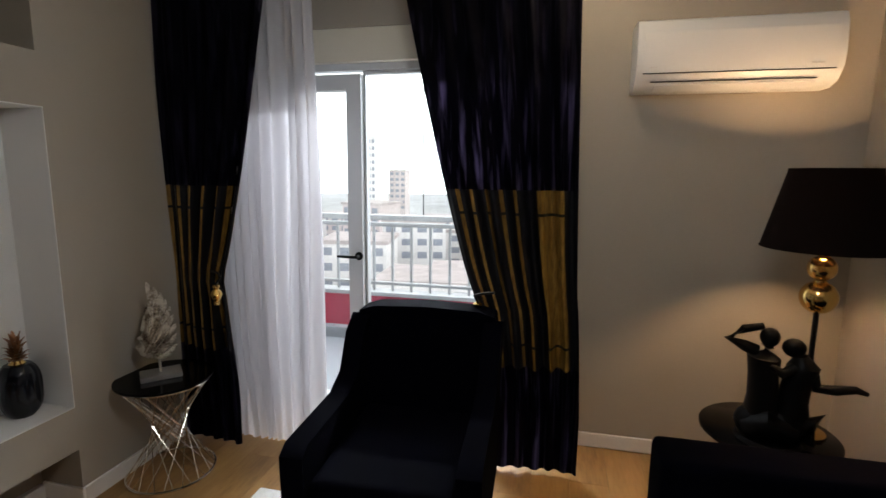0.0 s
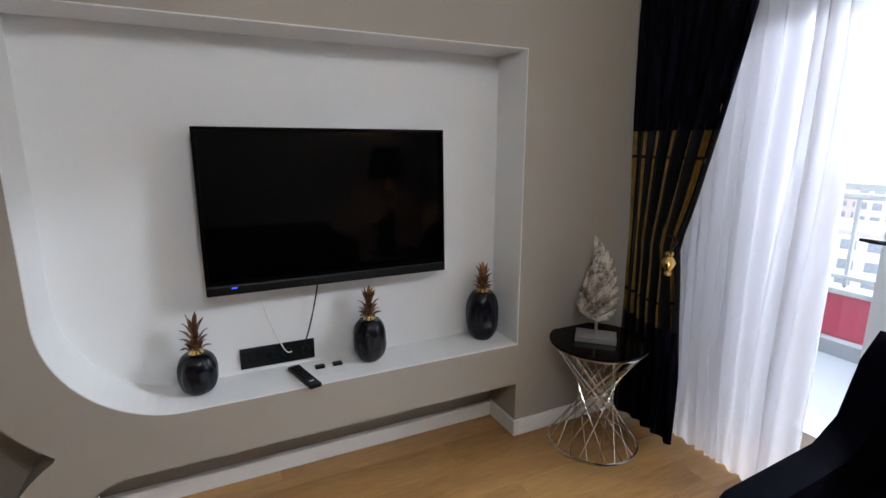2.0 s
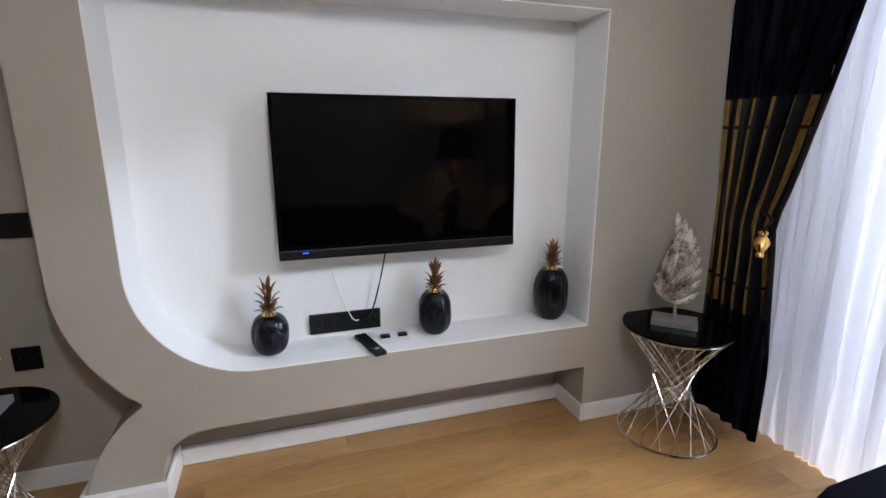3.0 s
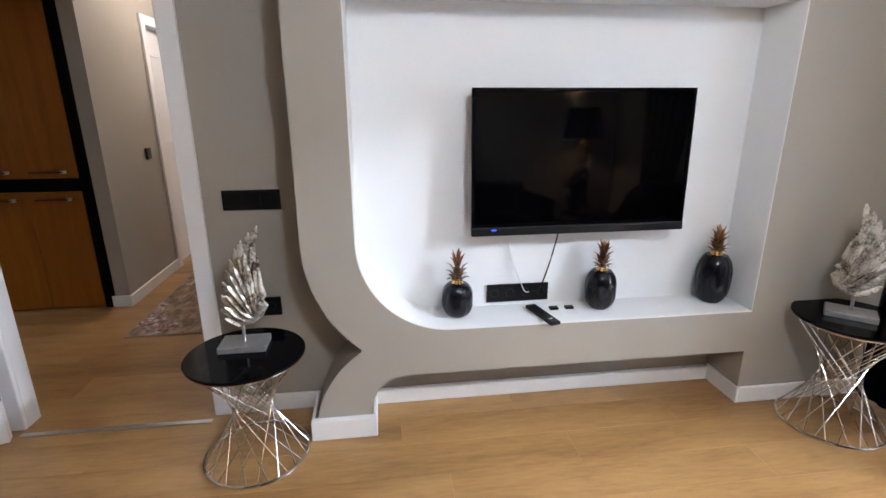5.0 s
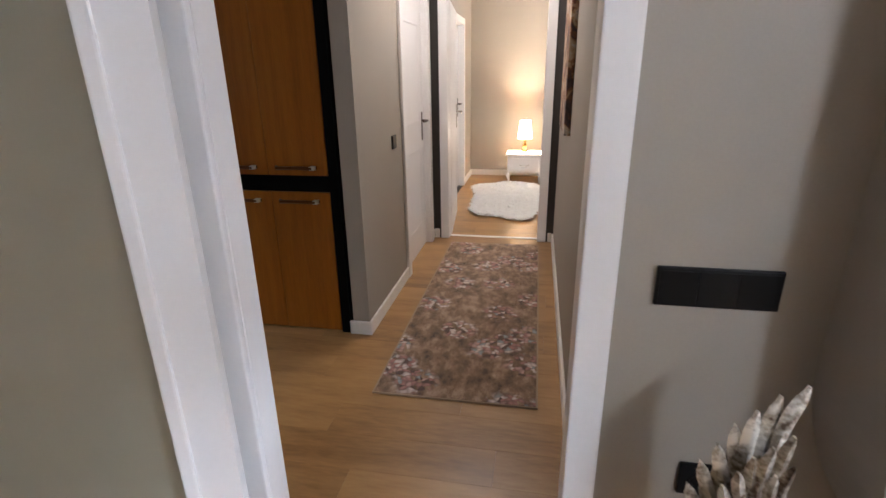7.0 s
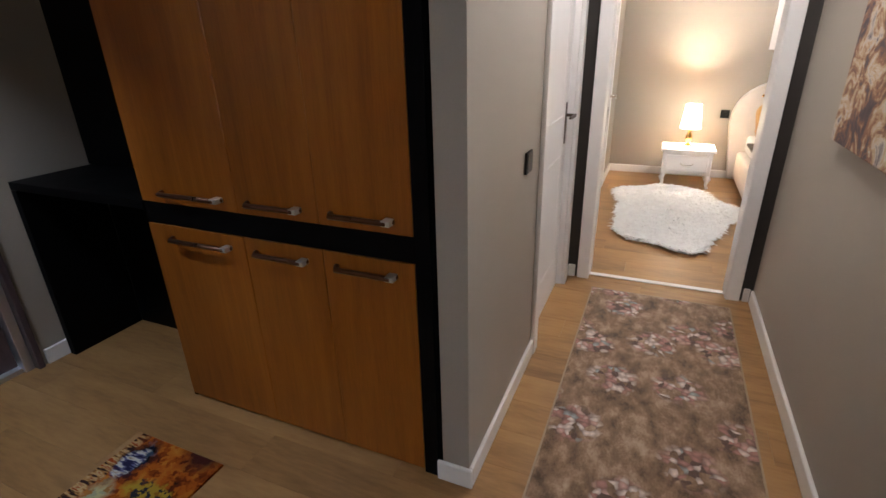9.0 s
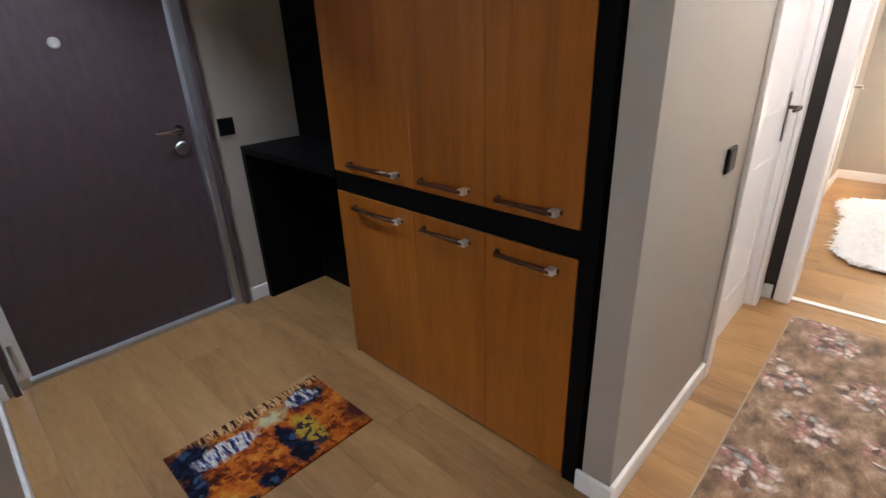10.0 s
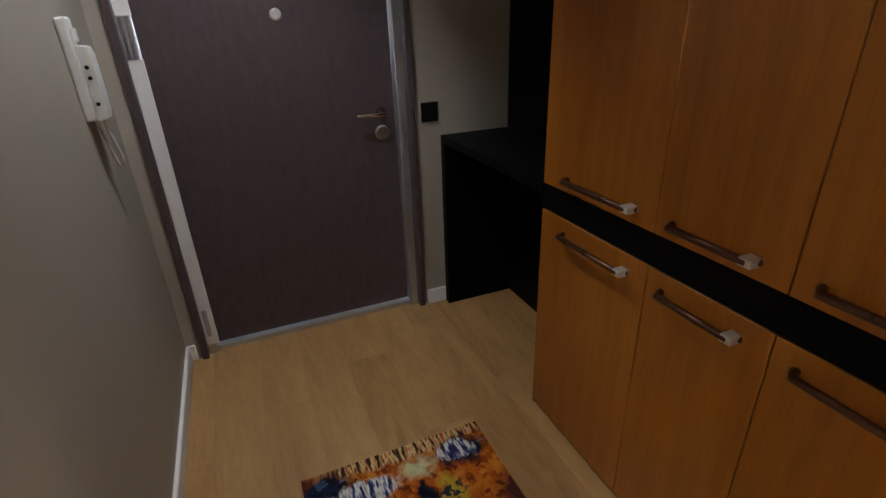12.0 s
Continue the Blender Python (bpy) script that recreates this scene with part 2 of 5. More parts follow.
def striped(name, bars, width, panel, ink=(0.004, 0.004, 0.006)):
    # satin band: gold stripes between near-black ones, running down the cloth (UV across)
    m, n, l, p = nodes_of(name)
    uv = n.new("ShaderNodeUVMap")
    sep = n.new("ShaderNodeSeparateXYZ")
    l.new(uv.outputs[0], sep.inputs[0])
    f = math_node(n, l, "FRACT", math_node(n, l, "MULTIPLY", sep.outputs[0], bars))
    co = texco(n, l, (1, 1, 0.15))
    w = noise_tex(n, l, co, 90, 4)
    gold = ramp(n, l, w, [(0.3, (0.095, 0.05, 0.010)), (0.7, (0.25, 0.145, 0.032))])
    mask = ramp(n, l, f, [(0.0, (1, 1, 1)), (width, (0, 0, 0))], True)
    if panel:
        # one broad gold panel towards the outer edge, plain cloth round it
        broad = ramp(n, l, sep.outputs[0], [(0.0, (0, 0, 0)), (panel[0], (1, 1, 1)), (panel[1], (0, 0, 0))], True)
        thin = math_node(n, l, "MULTIPLY", mask, math_node(n, l, "GREATER_THAN", sep.outputs[0], panel[1] + 0.06))
        mask = math_node(n, l, "MAXIMUM", broad, thin)
    v = sep.outputs[1]
    near = math_node(n, l, "MULTIPLY", math_node(n, l, "GREATER_THAN", v, 0.862), math_node(n, l, "LESS_THAN", v, 0.878))
    near2 = math_node(n, l, "MULTIPLY", math_node(n, l, "GREATER_THAN", v, 0.122), math_node(n, l, "LESS_THAN", v, 0.138))
    col = mix(n, l, mask, ink, gold)
    col = mix(n, l, math_node(n, l, "MAXIMUM", near, near2), col, ink)
    l.new(col, p.inputs["Base Color"])
    setin(p, Roughness=0.45, Metallic=0.1)
    p.inputs["Specular IOR Level"].default_value = 0.2
    bumped(n, l, p, w, 0.2, 0.001)
    return m


M["gold_stripe"] = striped("gold_striped_satin", 9.0, 0.24, (0.10, 0.30))
M["gold_stripe_narrow"] = striped("narrow_gold_striped_satin", 11.0, 0.30, None)


def floral_rug():
    m, n, l, p = nodes_of("floral_rug_pile")
    co = texco(n, l)
    base = ramp(n, l, noise_tex(n, l, texco(n, l, (0.6, 1.0, 1.0)), 13, 6, 0.72), [(0.34, (0.075, 0.044, 0.024)), (0.48, (0.21, 0.128, 0.074)), (0.56, (0.31, 0.205, 0.13)), (0.66, (0.46, 0.34, 0.24))])
    warp = n.new("ShaderNodeTexNoise")
    setin(warp, Scale=14.0, Detail=3.0)
    l.new(co, warp.inputs["Vector"])
    add = n.new("ShaderNodeVectorMath")
    add.operation = "MULTIPLY_ADD"
    l.new(warp.outputs["Color"], add.inputs[0])
    add.inputs[1].default_value = (0.07, 0.07, 0.0)
    l.new(co, add.inputs[2])
    clump = n.new("ShaderNodeTexVoronoi")
    clump.voronoi_dimensions = "2D"
    setin(clump, Scale=3.0, Randomness=0.9)
    l.new(add.outputs[0], clump.inputs["Vector"])
    petals = n.new("ShaderNodeTexVoronoi")
    petals.voronoi_dimensions = "2D"
    setin(petals, Scale=36.0)
    l.new(add.outputs[0], petals.inputs["Vector"])
    sep = n.new("ShaderNodeSeparateColor")
    l.new(petals.outputs["Color"], sep.inputs[0])
    flower = ramp(n, l, sep.outputs[0], [(0.0, (0.10, 0.055, 0.04)), (0.16, (0.44, 0.22, 0.19)), (0.46, (0.60, 0.38, 0.33)), (0.64, (0.78, 0.68, 0.63)), (0.93, (0.36, 0.42, 0.43))], True)
    flower = mix(n, l, petals.outputs["Distance"], flower, (0.09, 0.05, 0.04))
    mask = ramp(n, l, clump.outputs["Distance"], [(0.25, (1, 1, 1)), (0.37, (0, 0, 0))])
    keep = ramp(n, l, sep.outputs[1], [(0.0, (0, 0, 0)), (0.22, (1, 1, 1))], True)
    mask = mix(n, l, 1.0, mask, keep, "MULTIPLY")
    l.new(mix(n, l, mask, base, flower), p.inputs["Base Color"])
    setin(p, Roughness=0.95)
    p.inputs["Sheen Weight"].default_value = 0.2
    bumped(n, l, p, noise_tex(n, l, co, 420, 2), 0.6, 0.004)
    return m


M["floral_rug"] = floral_rug()


def printed_mat():
    # an autumn street in thick strokes: dark blue trees, orange leaves, pale houses along one long edge
    m, n, l, p = nodes_of("printed_door_mat")
    flat = texco(n, l, (1, 1, 0))
    warp = n.new("ShaderNodeTexNoise")
    setin(warp, Scale=22.0, Detail=4.0, Roughness=0.65)
    l.new(flat, warp.inputs["Vector"])
    wv = n.new("ShaderNodeVectorMath")
    wv.operation = "MULTIPLY_ADD"
    l.new(warp.outputs["Color"], wv.inputs[0])
    wv.inputs[1].default_value = (0.09, 0.09, 0.0)
    l.new(flat, wv.inputs[2])
    co = wv.outputs[0]
    strokes = n.new("ShaderNodeTexVoronoi")
    strokes.voronoi_dimensions = "2D"
    setin(strokes, Scale=48.0)
    l.new(co, strokes.inputs["Vector"])
    s = n.new("ShaderNodeSeparateColor")
    l.new(strokes.outputs["Color"], s.inputs[0])
    big = noise_tex(n, l, co, 8.0, 4, 0.6)
    g = math_node(n, l, "ADD", math_node(n, l, "MULTIPLY", s.outputs[0], 0.22), math_node(n, l, "MULTIPLY", big, 0.95))
    col = ramp(n, l, g, [(0.38, (0.022, 0.005, 0.004)), (0.50, (0.15, 0.024, 0.003)), (0.60, (0.36, 0.085, 0.006)), (0.76, (0.46, 0.17, 0.015)), (0.90, (0.50, 0.32, 0.09))])

    def near(x, y, sx, sy, lo, hi):
        d = n.new("ShaderNodeVectorMath")
        d.operation = "SUBTRACT"
        l.new(co, d.inputs[0])
        d.inputs[1].default_value = (x + 0.045, y + 0.045, 0)
        k = n.new("ShaderNodeVectorMath")
        k.operation = "MULTIPLY"
        l.new(d.outputs[0], k.inputs[0])
        k.inputs[1].default_value = (1 / sx, 1 / sy, 0)
        e = n.new("ShaderNodeVectorMath")
        e.operation = "LENGTH"
        l.new(k.outputs[0], e.inputs[0])
        return ramp(n, l, e.outputs["Value"], [(lo, (1, 1, 1)), (hi, (0, 0, 0))])
    def patch(u, v, su, sv, lo, hi):
        # u, v: from the corner by the wall and the entrance, 0 to 1 along and across
        return near(0.337 - 0.674 * u, 0.442 * v - 0.221, 0.674 * su, 0.442 * sv, lo, hi)
    navy = ramp(n, l, s.outputs[1], [(0.0, (0.002, 0.003, 0.008)), (0.6, (0.006, 0.009, 0.030)), (0.88, (0.03, 0.06, 0.11))], True)
    street = noise_tex(n, l, texco(n, l, (1.0, 0.20, 0)), 62, 2, 0.6)
    pale = ramp(n, l, street, [(0.40, (0.015, 0.015, 0.06)), (0.48, (0.13, 0.13, 0.26)), (0.54, (0.60, 0.60, 0.56)), (0.64, (0.40, 0.32, 0.26)), (0.72, (0.05, 0.03, 0.05))])
    tan = ramp(n, l, street, [(0.43, (0.03, 0.012, 0.010)), (0.50, (0.40, 0.20, 0.06)), (0.58, (0.55, 0.40, 0.20)), (0.66, (0.30, 0.06, 0.01))])
    yellow = ramp(n, l, s.outputs[2], [(0.0, (0.36, 0.24, 0.02)), (0.4, (0.26, 0.12, 0.010)), (0.62, (0.02, 0.02, 0.03))], True)
    col = mix(n, l, patch(0.55, 0.04, 0.55, 0.12, 0.7, 1.0), col, tan)
    col = mix(n, l, patch(0.10, 0.24, 0.17, 0.26, 0.6, 1.0), col, navy)
    col = mix(n, l, patch(0.84, 0.24, 0.17, 0.17, 0.6, 1.0), col, navy)
    col = mix(n, l, patch(0.28, 0.32, 0.21, 0.13, 0.7, 1.0), col, pale)
    col = mix(n, l, patch(0.80, 0.22, 0.13, 0.11, 0.7, 1.0), col, pale)
    col = mix(n, l, patch(0.58, 0.26, 0.12, 0.13, 0.4, 1.0), col, ramp(n, l, s.outputs[0], [(0.0, (0.46, 0.42, 0.22)), (0.5, (0.34, 0.34, 0.22)), (0.8, (0.30, 0.16, 0.05))], True))
    col = mix(n, l, patch(0.69, 0.66, 0.085, 0.28, 0.75, 1.0), col, yellow)
    for spot in ((0.565, 0.58, 0.055, 0.20), (0.58, 0.84, 0.085, 0.17), (0.36, 0.93, 0.09, 0.11), (0.05, 0.55, 0.07, 0.20), (0.18, 0.99, 0.08, 0.05)):
        col = mix(n, l, patch(*spot, 0.7, 1.0), col, navy)
    col = mix(n, l, patch(1.0, 0.78, 0.13, 0.26, 0.4, 1.0), col, (0.055, 0.012, 0.010))
    l.new(col, p.inputs["Base Color"])
    setin(p, Roughness=0.9)
    p.inputs["Specular IOR Level"].default_value = 0.15
    bumped(n, l, p, noise_tex(n, l, flat, 500, 2), 0.5, 0.003)
    return m


M["mat_print"] = printed_mat()


def canvas_print():
    m, n, l, p = nodes_of("abstract_canvas_paint")
    co = texco(n, l)
    g = noise_tex(n, l, co, 8.5, 6, 0.65, 0.8)
    l.new(ramp(n, l, g, [(0.34, (0.03, 0.02, 0.025)), (0.44, (0.07, 0.04, 0.045)), (0.5, (0.22, 0.09, 0.04)), (0.55, (0.42, 0.30, 0.17)), (0.6, (0.50, 0.44, 0.38)), (0.68, (0.06, 0.05, 0.08))]), p.inputs["Base Color"])
    setin(p, Roughness=0.6)
    bumped(n, l, p, g, 0.5, 0.004)
    return m


M["canvas"] = canvas_print()


def patina(name, tones):
    # silver leaf rubbed over brown bole: bright on the ridges, brown in patches
    m, n, l, p = nodes_of(name)
    co = texco(n, l)
    a, b = noise_tex(n, l, co, 22, 4, 0.5), noise_tex(n, l, co, 110, 3)
    g = math_node(n, l, "ADD", math_node(n, l, "MULTIPLY", a, 0.6), math_node(n, l, "MULTIPLY", b, 0.4))
    l.new(ramp(n, l, g, [(0.34, tones[0]), (0.44, tones[1]), (0.56, tones[2])]), p.inputs["Base Color"])
    setin(p, Metallic=0.7, Roughness=0.42)
    bumped(n, l, p, b, 0.15, 0.002)
    return m


M["silver_leaf"] = patina("silver_leafed_resin_worn", ((0.10, 0.068, 0.045), (0.36, 0.32, 0.26), (0.72, 0.68, 0.60)))
# darker copy for inner rows: brown patina, with shade of the gaps painted in
M["silver_dark"] = patina("silver_leafed_resin_dark", ((0.035, 0.020, 0.014), (0.14, 0.095, 0.065), (0.50, 0.44, 0.36)))


def shade_fabric():
    # black lampshade cloth, faintly red where the bulb shines through the weave
    m, n, l, p = nodes_of("black_lampshade_cloth")
    co = texco(n, l)
    w = noise_tex(n, l, co, 260, 3)
    l.new(ramp(n, l, w, [(0.3, (0.004, 0.0025, 0.002)), (0.7, (0.008, 0.0045, 0.004))]), p.inputs["Base Color"])
    setin(p, Roughness=0.9)
    p.inputs["Specular IOR Level"].default_value = 0.05
    bumped(n, l, p, w, 0.3, 0.001)
    tl, ms = n.new("ShaderNodeBsdfTranslucent"), n.new("ShaderNodeMixShader")
    tl.inputs[0].default_value = (0.010, 0.0022, 0.0008, 1)
    ms.inputs[0].default_value = 0.35
    l.new(p.outputs[0], ms.inputs[1]), l.new(tl.outputs[0], ms.inputs[2])
    l.new(ms.outputs[0], n["Material Output"].inputs[0])
    return m


M["shade_cloth"] = shade_fabric()


def velvet_sheet():
    # velvet that lets a little violet daylight through
    m, n, l, p = nodes_of("navy_velvet_drape")
    co = texco(n, l)
    a, b = noise_tex(n, l, texco(n, l, (1, 1, 0.05)), 26, 4), noise_tex(n, l, co, 200, 3)
    l.new(ramp(n, l, a, [(0.3, (0.0008, 0.0007, 0.003)), (0.7, (0.0018, 0.0015, 0.007))]), p.inputs["Base Color"])
    setin(p, Roughness=0.8)
    p.inputs["Specular IOR Level"].default_value = 0.08
    bumped(n, l, p, b, 0.25, 0.002)
    tl, ms = n.new("ShaderNodeBsdfTranslucent"), n.new("ShaderNodeMixShader")
    l.new(ramp(n, l, a, [(0.5, (0.008, 0.006, 0.014)), (0.7, (0.34, 0.29, 0.42))]), tl.inputs[0])
    ms.inputs[0].default_value = 0.35
    l.new(p.outputs[0], ms.inputs[1]), l.new(tl.outputs[0], ms.inputs[2])
    l.new(ms.outputs[0], n["Material Output"].inputs[0])
    return m


M["curtain_navy"] = velvet_sheet()


# ---- mesh helpers ----


def box(x0, y0, z0, x1, y1, z1, b=0.0, bm=None, seg=2):
    bm = bm or bmesh.new()
    v = bmesh.ops.create_cube(bm, size=1)["verts"]
    for q in v:
        q.co = Vector(((x0 + x1) / 2 + q.co.x * (x1 - x0), (y0 + y1) / 2 + q.co.y * (y1 - y0), (z0 + z1) / 2 + q.co.z * (z1 - z0)))
    if b:
        bmesh.ops.bevel(bm, geom=list({e for q in v for e in q.link_edges}), offset=b, segments=seg, profile=0.6, affect="EDGES")
    return bm


def cyl(p0, p1, r0, r1=None, seg=14, bm=None):
    bm = bm or bmesh.new()
    p0, p1 = Vector(p0), Vector(p1)
    d = p1 - p0
    m = Matrix.Translation((p0 + p1) / 2) @ d.to_track_quat("Z", "Y").to_matrix().to_4x4()
    bmesh.ops.create_cone(bm, cap_ends=True, segments=seg, radius1=r0, radius2=r0 if r1 is None else r1, depth=d.length, matrix=m)
    return bm


def ball(c, r, bm=None, seg=16, squash=(1, 1, 1), turn=None):
    bm = bm or bmesh.new()
    m = Matrix.Translation(c) @ (turn or Matrix()) @ Matrix.Diagonal((*squash, 1))
    bmesh.ops.create_uvsphere(bm, u_segments=seg, v_segments=max(6, seg // 2 + 2), radius=r, matrix=m)
    return bm


def lathe(profile, seg=28, bm=None, at=(0, 0, 0), wave=None):
    bm = bm or bmesh.new()
    rings = []
    for r, z in profile:
        if r < 1e-5:
            rings.append([bm.verts.new((at[0], at[1], at[2] + z))])
            continue
        ring = []
        for i in range(seg):
            a = 2 * math.pi * i / seg
            q = r * (wave(a, z) if wave else 1)
            ring.append(bm.verts.new((at[0] + q * math.cos(a), at[1] + q * math.sin(a), at[2] + z)))
        rings.append(ring)
    for a, b in zip(rings, rings[1:]):
        for i in range(seg):
            j = (i + 1) % seg
            if len(a) == 1 and len(b) > 1:
                bm.faces.new((a[0], b[j], b[i]))
            elif len(b) == 1 and len(a) > 1:
                bm.faces.new((a[i], a[j], b[0]))
            elif len(a) > 1:
                bm.faces.new((a[i], a[j], b[j], b[i]))
    return bm


def tube(pts, r, seg=8, bm=None, closed=False):
    bm = bm or bmesh.new()
    pts = [Vector(p) for p in pts]
    count, rings = len(pts), []
    up = Vector((0.013, 0.021, 1)).normalized()
    for i, p in enumerate(pts):
        a = pts[(i - 1) % count] if closed or i else p
        b = pts[(i + 1) % count] if closed or i < count - 1 else p
        d = (b - a).normalized()
        s = d.cross(up if abs(d.dot(up)) < 0.98 else Vector((1, 0, 0))).normalized()
        t = s.cross(d)
        q = r[i] if isinstance(r, (list, tuple)) else r
        rings.append([bm.verts.new(p + q * (math.cos(2 * math.pi * k / seg) * s + math.sin(2 * math.pi * k / seg) * t)) for k in range(seg)])
    for i in range(count if closed else count - 1):
        a, b = rings[i], rings[(i + 1) % count]
        for k in range(seg):
            bm.faces.new((a[k], a[(k + 1) % seg], b[(k + 1) % seg], b[k]))
    if not closed:
        bm.faces.new(rings[0][::-1]), bm.faces.new(rings[-1])
    return bm


def slab(outline, holes, place, d0, d1, bm=None):
    """A plate with holes; place(u, v, w) gives the point."""
    from mathutils import geometry
    bm = bm or bmesh.new()
    loops = [outline, *holes]
    tris = geometry.tessellate_polygon([[Vector((u, v, 0)) for u, v in lp] for lp in loops])
    flat = [q for lp in loops for q in lp]
    front = [bm.verts.new(place(u, v, d0)) for u, v in flat]
    back = [bm.verts.new(place(u, v, d1)) for u, v in flat]
    for t in tris:
        if len(set(t)) == 3:
            bm.faces.new([front[i] for i in t]), bm.faces.new([back[i] for i in reversed(t)])
    k = 0
    for lp in loops:
        for i in range(len(lp)):
            a, b = k + i, k + (i + 1) % len(lp)
            bm.faces.new((front[a], front[b], back[b], back[a]))
        k += len(lp)
    return bm


def arc(cx, cy, r, a0, a1, count=14):
    return [(cx + r * math.cos(radians(a0 + (a1 - a0) * i / count)), cy + r * math.sin(radians(a0 + (a1 - a0) * i / count))) for i in range(count + 1)]


def mesh_of(name, bm, mat, smooth=False, mats=()):
    bmesh.ops.recalc_face_normals(bm, faces=bm.faces[:])
    me = bpy.data.meshes.new(name)
    for f in bm.faces:
        f.smooth = smooth
    if smooth:
        for e in bm.edges:
            e.smooth = not (len(e.link_faces) == 2 and e.calc_face_angle(0) > 0.7)
    bm.to_mesh(me)
    bm.free()
    for q in (mat, *mats):
        me.materials.append(M[q])
    return me


def part(name, bm, mat, parent, label="", smooth=False, at=None):
    ob = new(name, mesh_of(name, bm, mat, smooth))
    ob.parent = parent
    if at is not None:
        ob.matrix_basis = at
    return tagged(ob, label)


def thing(name, m, label, category, group="", kind=""):
    ob = new(name)
    ob.empty_display_size = 0.1
    ob.matrix_basis = m
    return tagged(ob, label, category, group, kind)


def solid(name, bm, mat, label, category, group="", kind="", smooth=False, at=None):
    ob = new(name, mesh_of(name, bm, mat, smooth))
    if at is not None:
        ob.matrix_basis = at
    return tagged(ob, label, category, group, kind)


def setting(name, bm, mat, label, category, smooth=False):
    return solid(name, bm, mat, label, category, kind="structure", smooth=smooth)


def wall(axis, w0, w1, u0, u1, z1, holes=()):
    """A wall from u0 to u1 between the faces w0 and w1; holes are (u, u, z, z)."""
    bm = bmesh.new()

    def piece(a, b, lo, hi):
        if b - a > 1e-4 and hi - lo > 1e-4:
            if axis == "x":
                box(w0, a, lo, w1, b, hi, bm=bm)
            else:
                box(a, w0, lo, b, w1, hi, bm=bm)
    at = u0
    for a, b, lo, hi in sorted(holes):
        piece(at, a, 0, z1)
        piece(a, b, 0, lo)
        piece(a, b, hi, z1)
        at = b
    piece(at, u1, 0, z1)
    return bm


# ---- large structure ----
H = 2.62
WX, NY, EX, SY = -2.28, 2.95, 1.50, -3.3      # living room: west, north, east and south faces
HX = -2.40                                     # hall side of the west wall
D0, D1, DH = -1.478, -0.66, 2.08               # doorway to the hall
CN, CS, CABX = -0.58, -1.68, -4.14             # corridor walls, wall behind the hall unit
EY = -3.965                                    # wall with the entrance door
BX = -5.62                                     # corridor's end wall
BFX = -8.74                                    # bedroom's far wall

setting("wall_west", wall("x", HX, WX, SY - 0.12, NY + 0.2, H, [(D0 - 0.03, D1 + 0.03, 0, DH + 0.03)]), "taupe", "taupe painted wall between living room and hall", "wall")
setting("wall_north", wall("y", NY, NY + 0.2, WX, EX + 0.12, H, [(-1.72, 0.02, 0, 2.38)]), "taupe", "taupe painted wall around the balcony door", "wall")
setting("wall_east", wall("x", EX, EX + 0.12, SY - 0.12, NY, H), "taupe", "taupe painted living room wall", "wall")
setting("wall_south", wall("y", SY - 0.12, SY, WX, EX, H), "taupe", "taupe painted living room wall", "wall")
setting("wall_corridor_north", wall("y", CN, CN + 0.12, BX, HX, H), "taupe", "taupe painted corridor wall", "wall")
setting("wall_corridor_south", wall("y", CS - 0.10, CS, BX, -3.735, H, [(-5.49, -4.66, 0, 2.06)]), "taupe", "taupe painted corridor wall with a door", "wall")
setting("wall_cabinet_back", wall("x", CABX - 0.12, CABX, EY - 0.2, CS - 0.10, H), "taupe", "taupe painted wall behind the hall unit", "wall")
setting("wall_entrance", wall("y", EY - 0.2, EY, CABX, WX, H, [(-3.59, -2.48, 0, 2.1)]), "taupe", "taupe painted wall around the entrance door", "wall")
setting("wall_entry_side", wall("x", HX, WX, EY, SY - 0.12, H), "taupe", "taupe painted entry wall", "wall")
setting("wall_corridor_end", wall("x", BX - 0.12, BX, CS - 0.10, CN + 0.12, H, [(-1.56, -0.69, 0, 2.08)]), "dark_wall", "dark brown painted wall around the bedroom door", "wall")
setting("wall_bedroom_far", wall("x", BFX - 0.1, BFX, -1.85, 1.9, H), "taupe", "taupe painted bedroom wall", "wall")
setting("wall_bedroom_south", wall("y", -1.85, -1.74, BFX, BX - 0.12, H, [(-7.95, -7.1, 0, 2.06)]), "taupe", "taupe painted bedroom wall with a door", "wall")
setting("wall_bedroom_north", wall("y", 1.9, 2.0, BFX, BX - 0.12, H), "taupe", "taupe painted bedroom wall", "wall")
setting("wall_bedroom_near", wall("x", BX - 0.12, BX, CN + 0.12, 1.9, H), "taupe", "taupe painted bedroom wall", "wall")
bm = box(BFX, -1.85, H, HX, 2.0, H + 0.1)
box(CABX, EY - 0.2, H, HX, -1.85, H + 0.1, bm=bm)
setting("ceiling_hall", bm, "ceiling", "white painted ceiling of hall and bedroom", "ceiling")
setting("ceiling_living", box(HX, SY - 0.12, H, EX + 0.12, NY + 0.2, H + 0.1), "ceiling", "white painted living room ceiling", "ceiling")
bm = box(BFX - 0.1, EY - 0.4, -0.14, EX + 0.12, NY + 0.2, -0.012)
setting("floor_base", bm, "black_board", "dark underlay below the laminate", "floor")

# skirting boards
SK = 0.085


def skirting(name, x0, y0, x1, y1, top=SK):
    bm = box(x0, y0, 0, x1, y1, top, 0.004, seg=1)
    return setting(name, bm, "skirting", "white painted skirting board along the wall", "skirting")


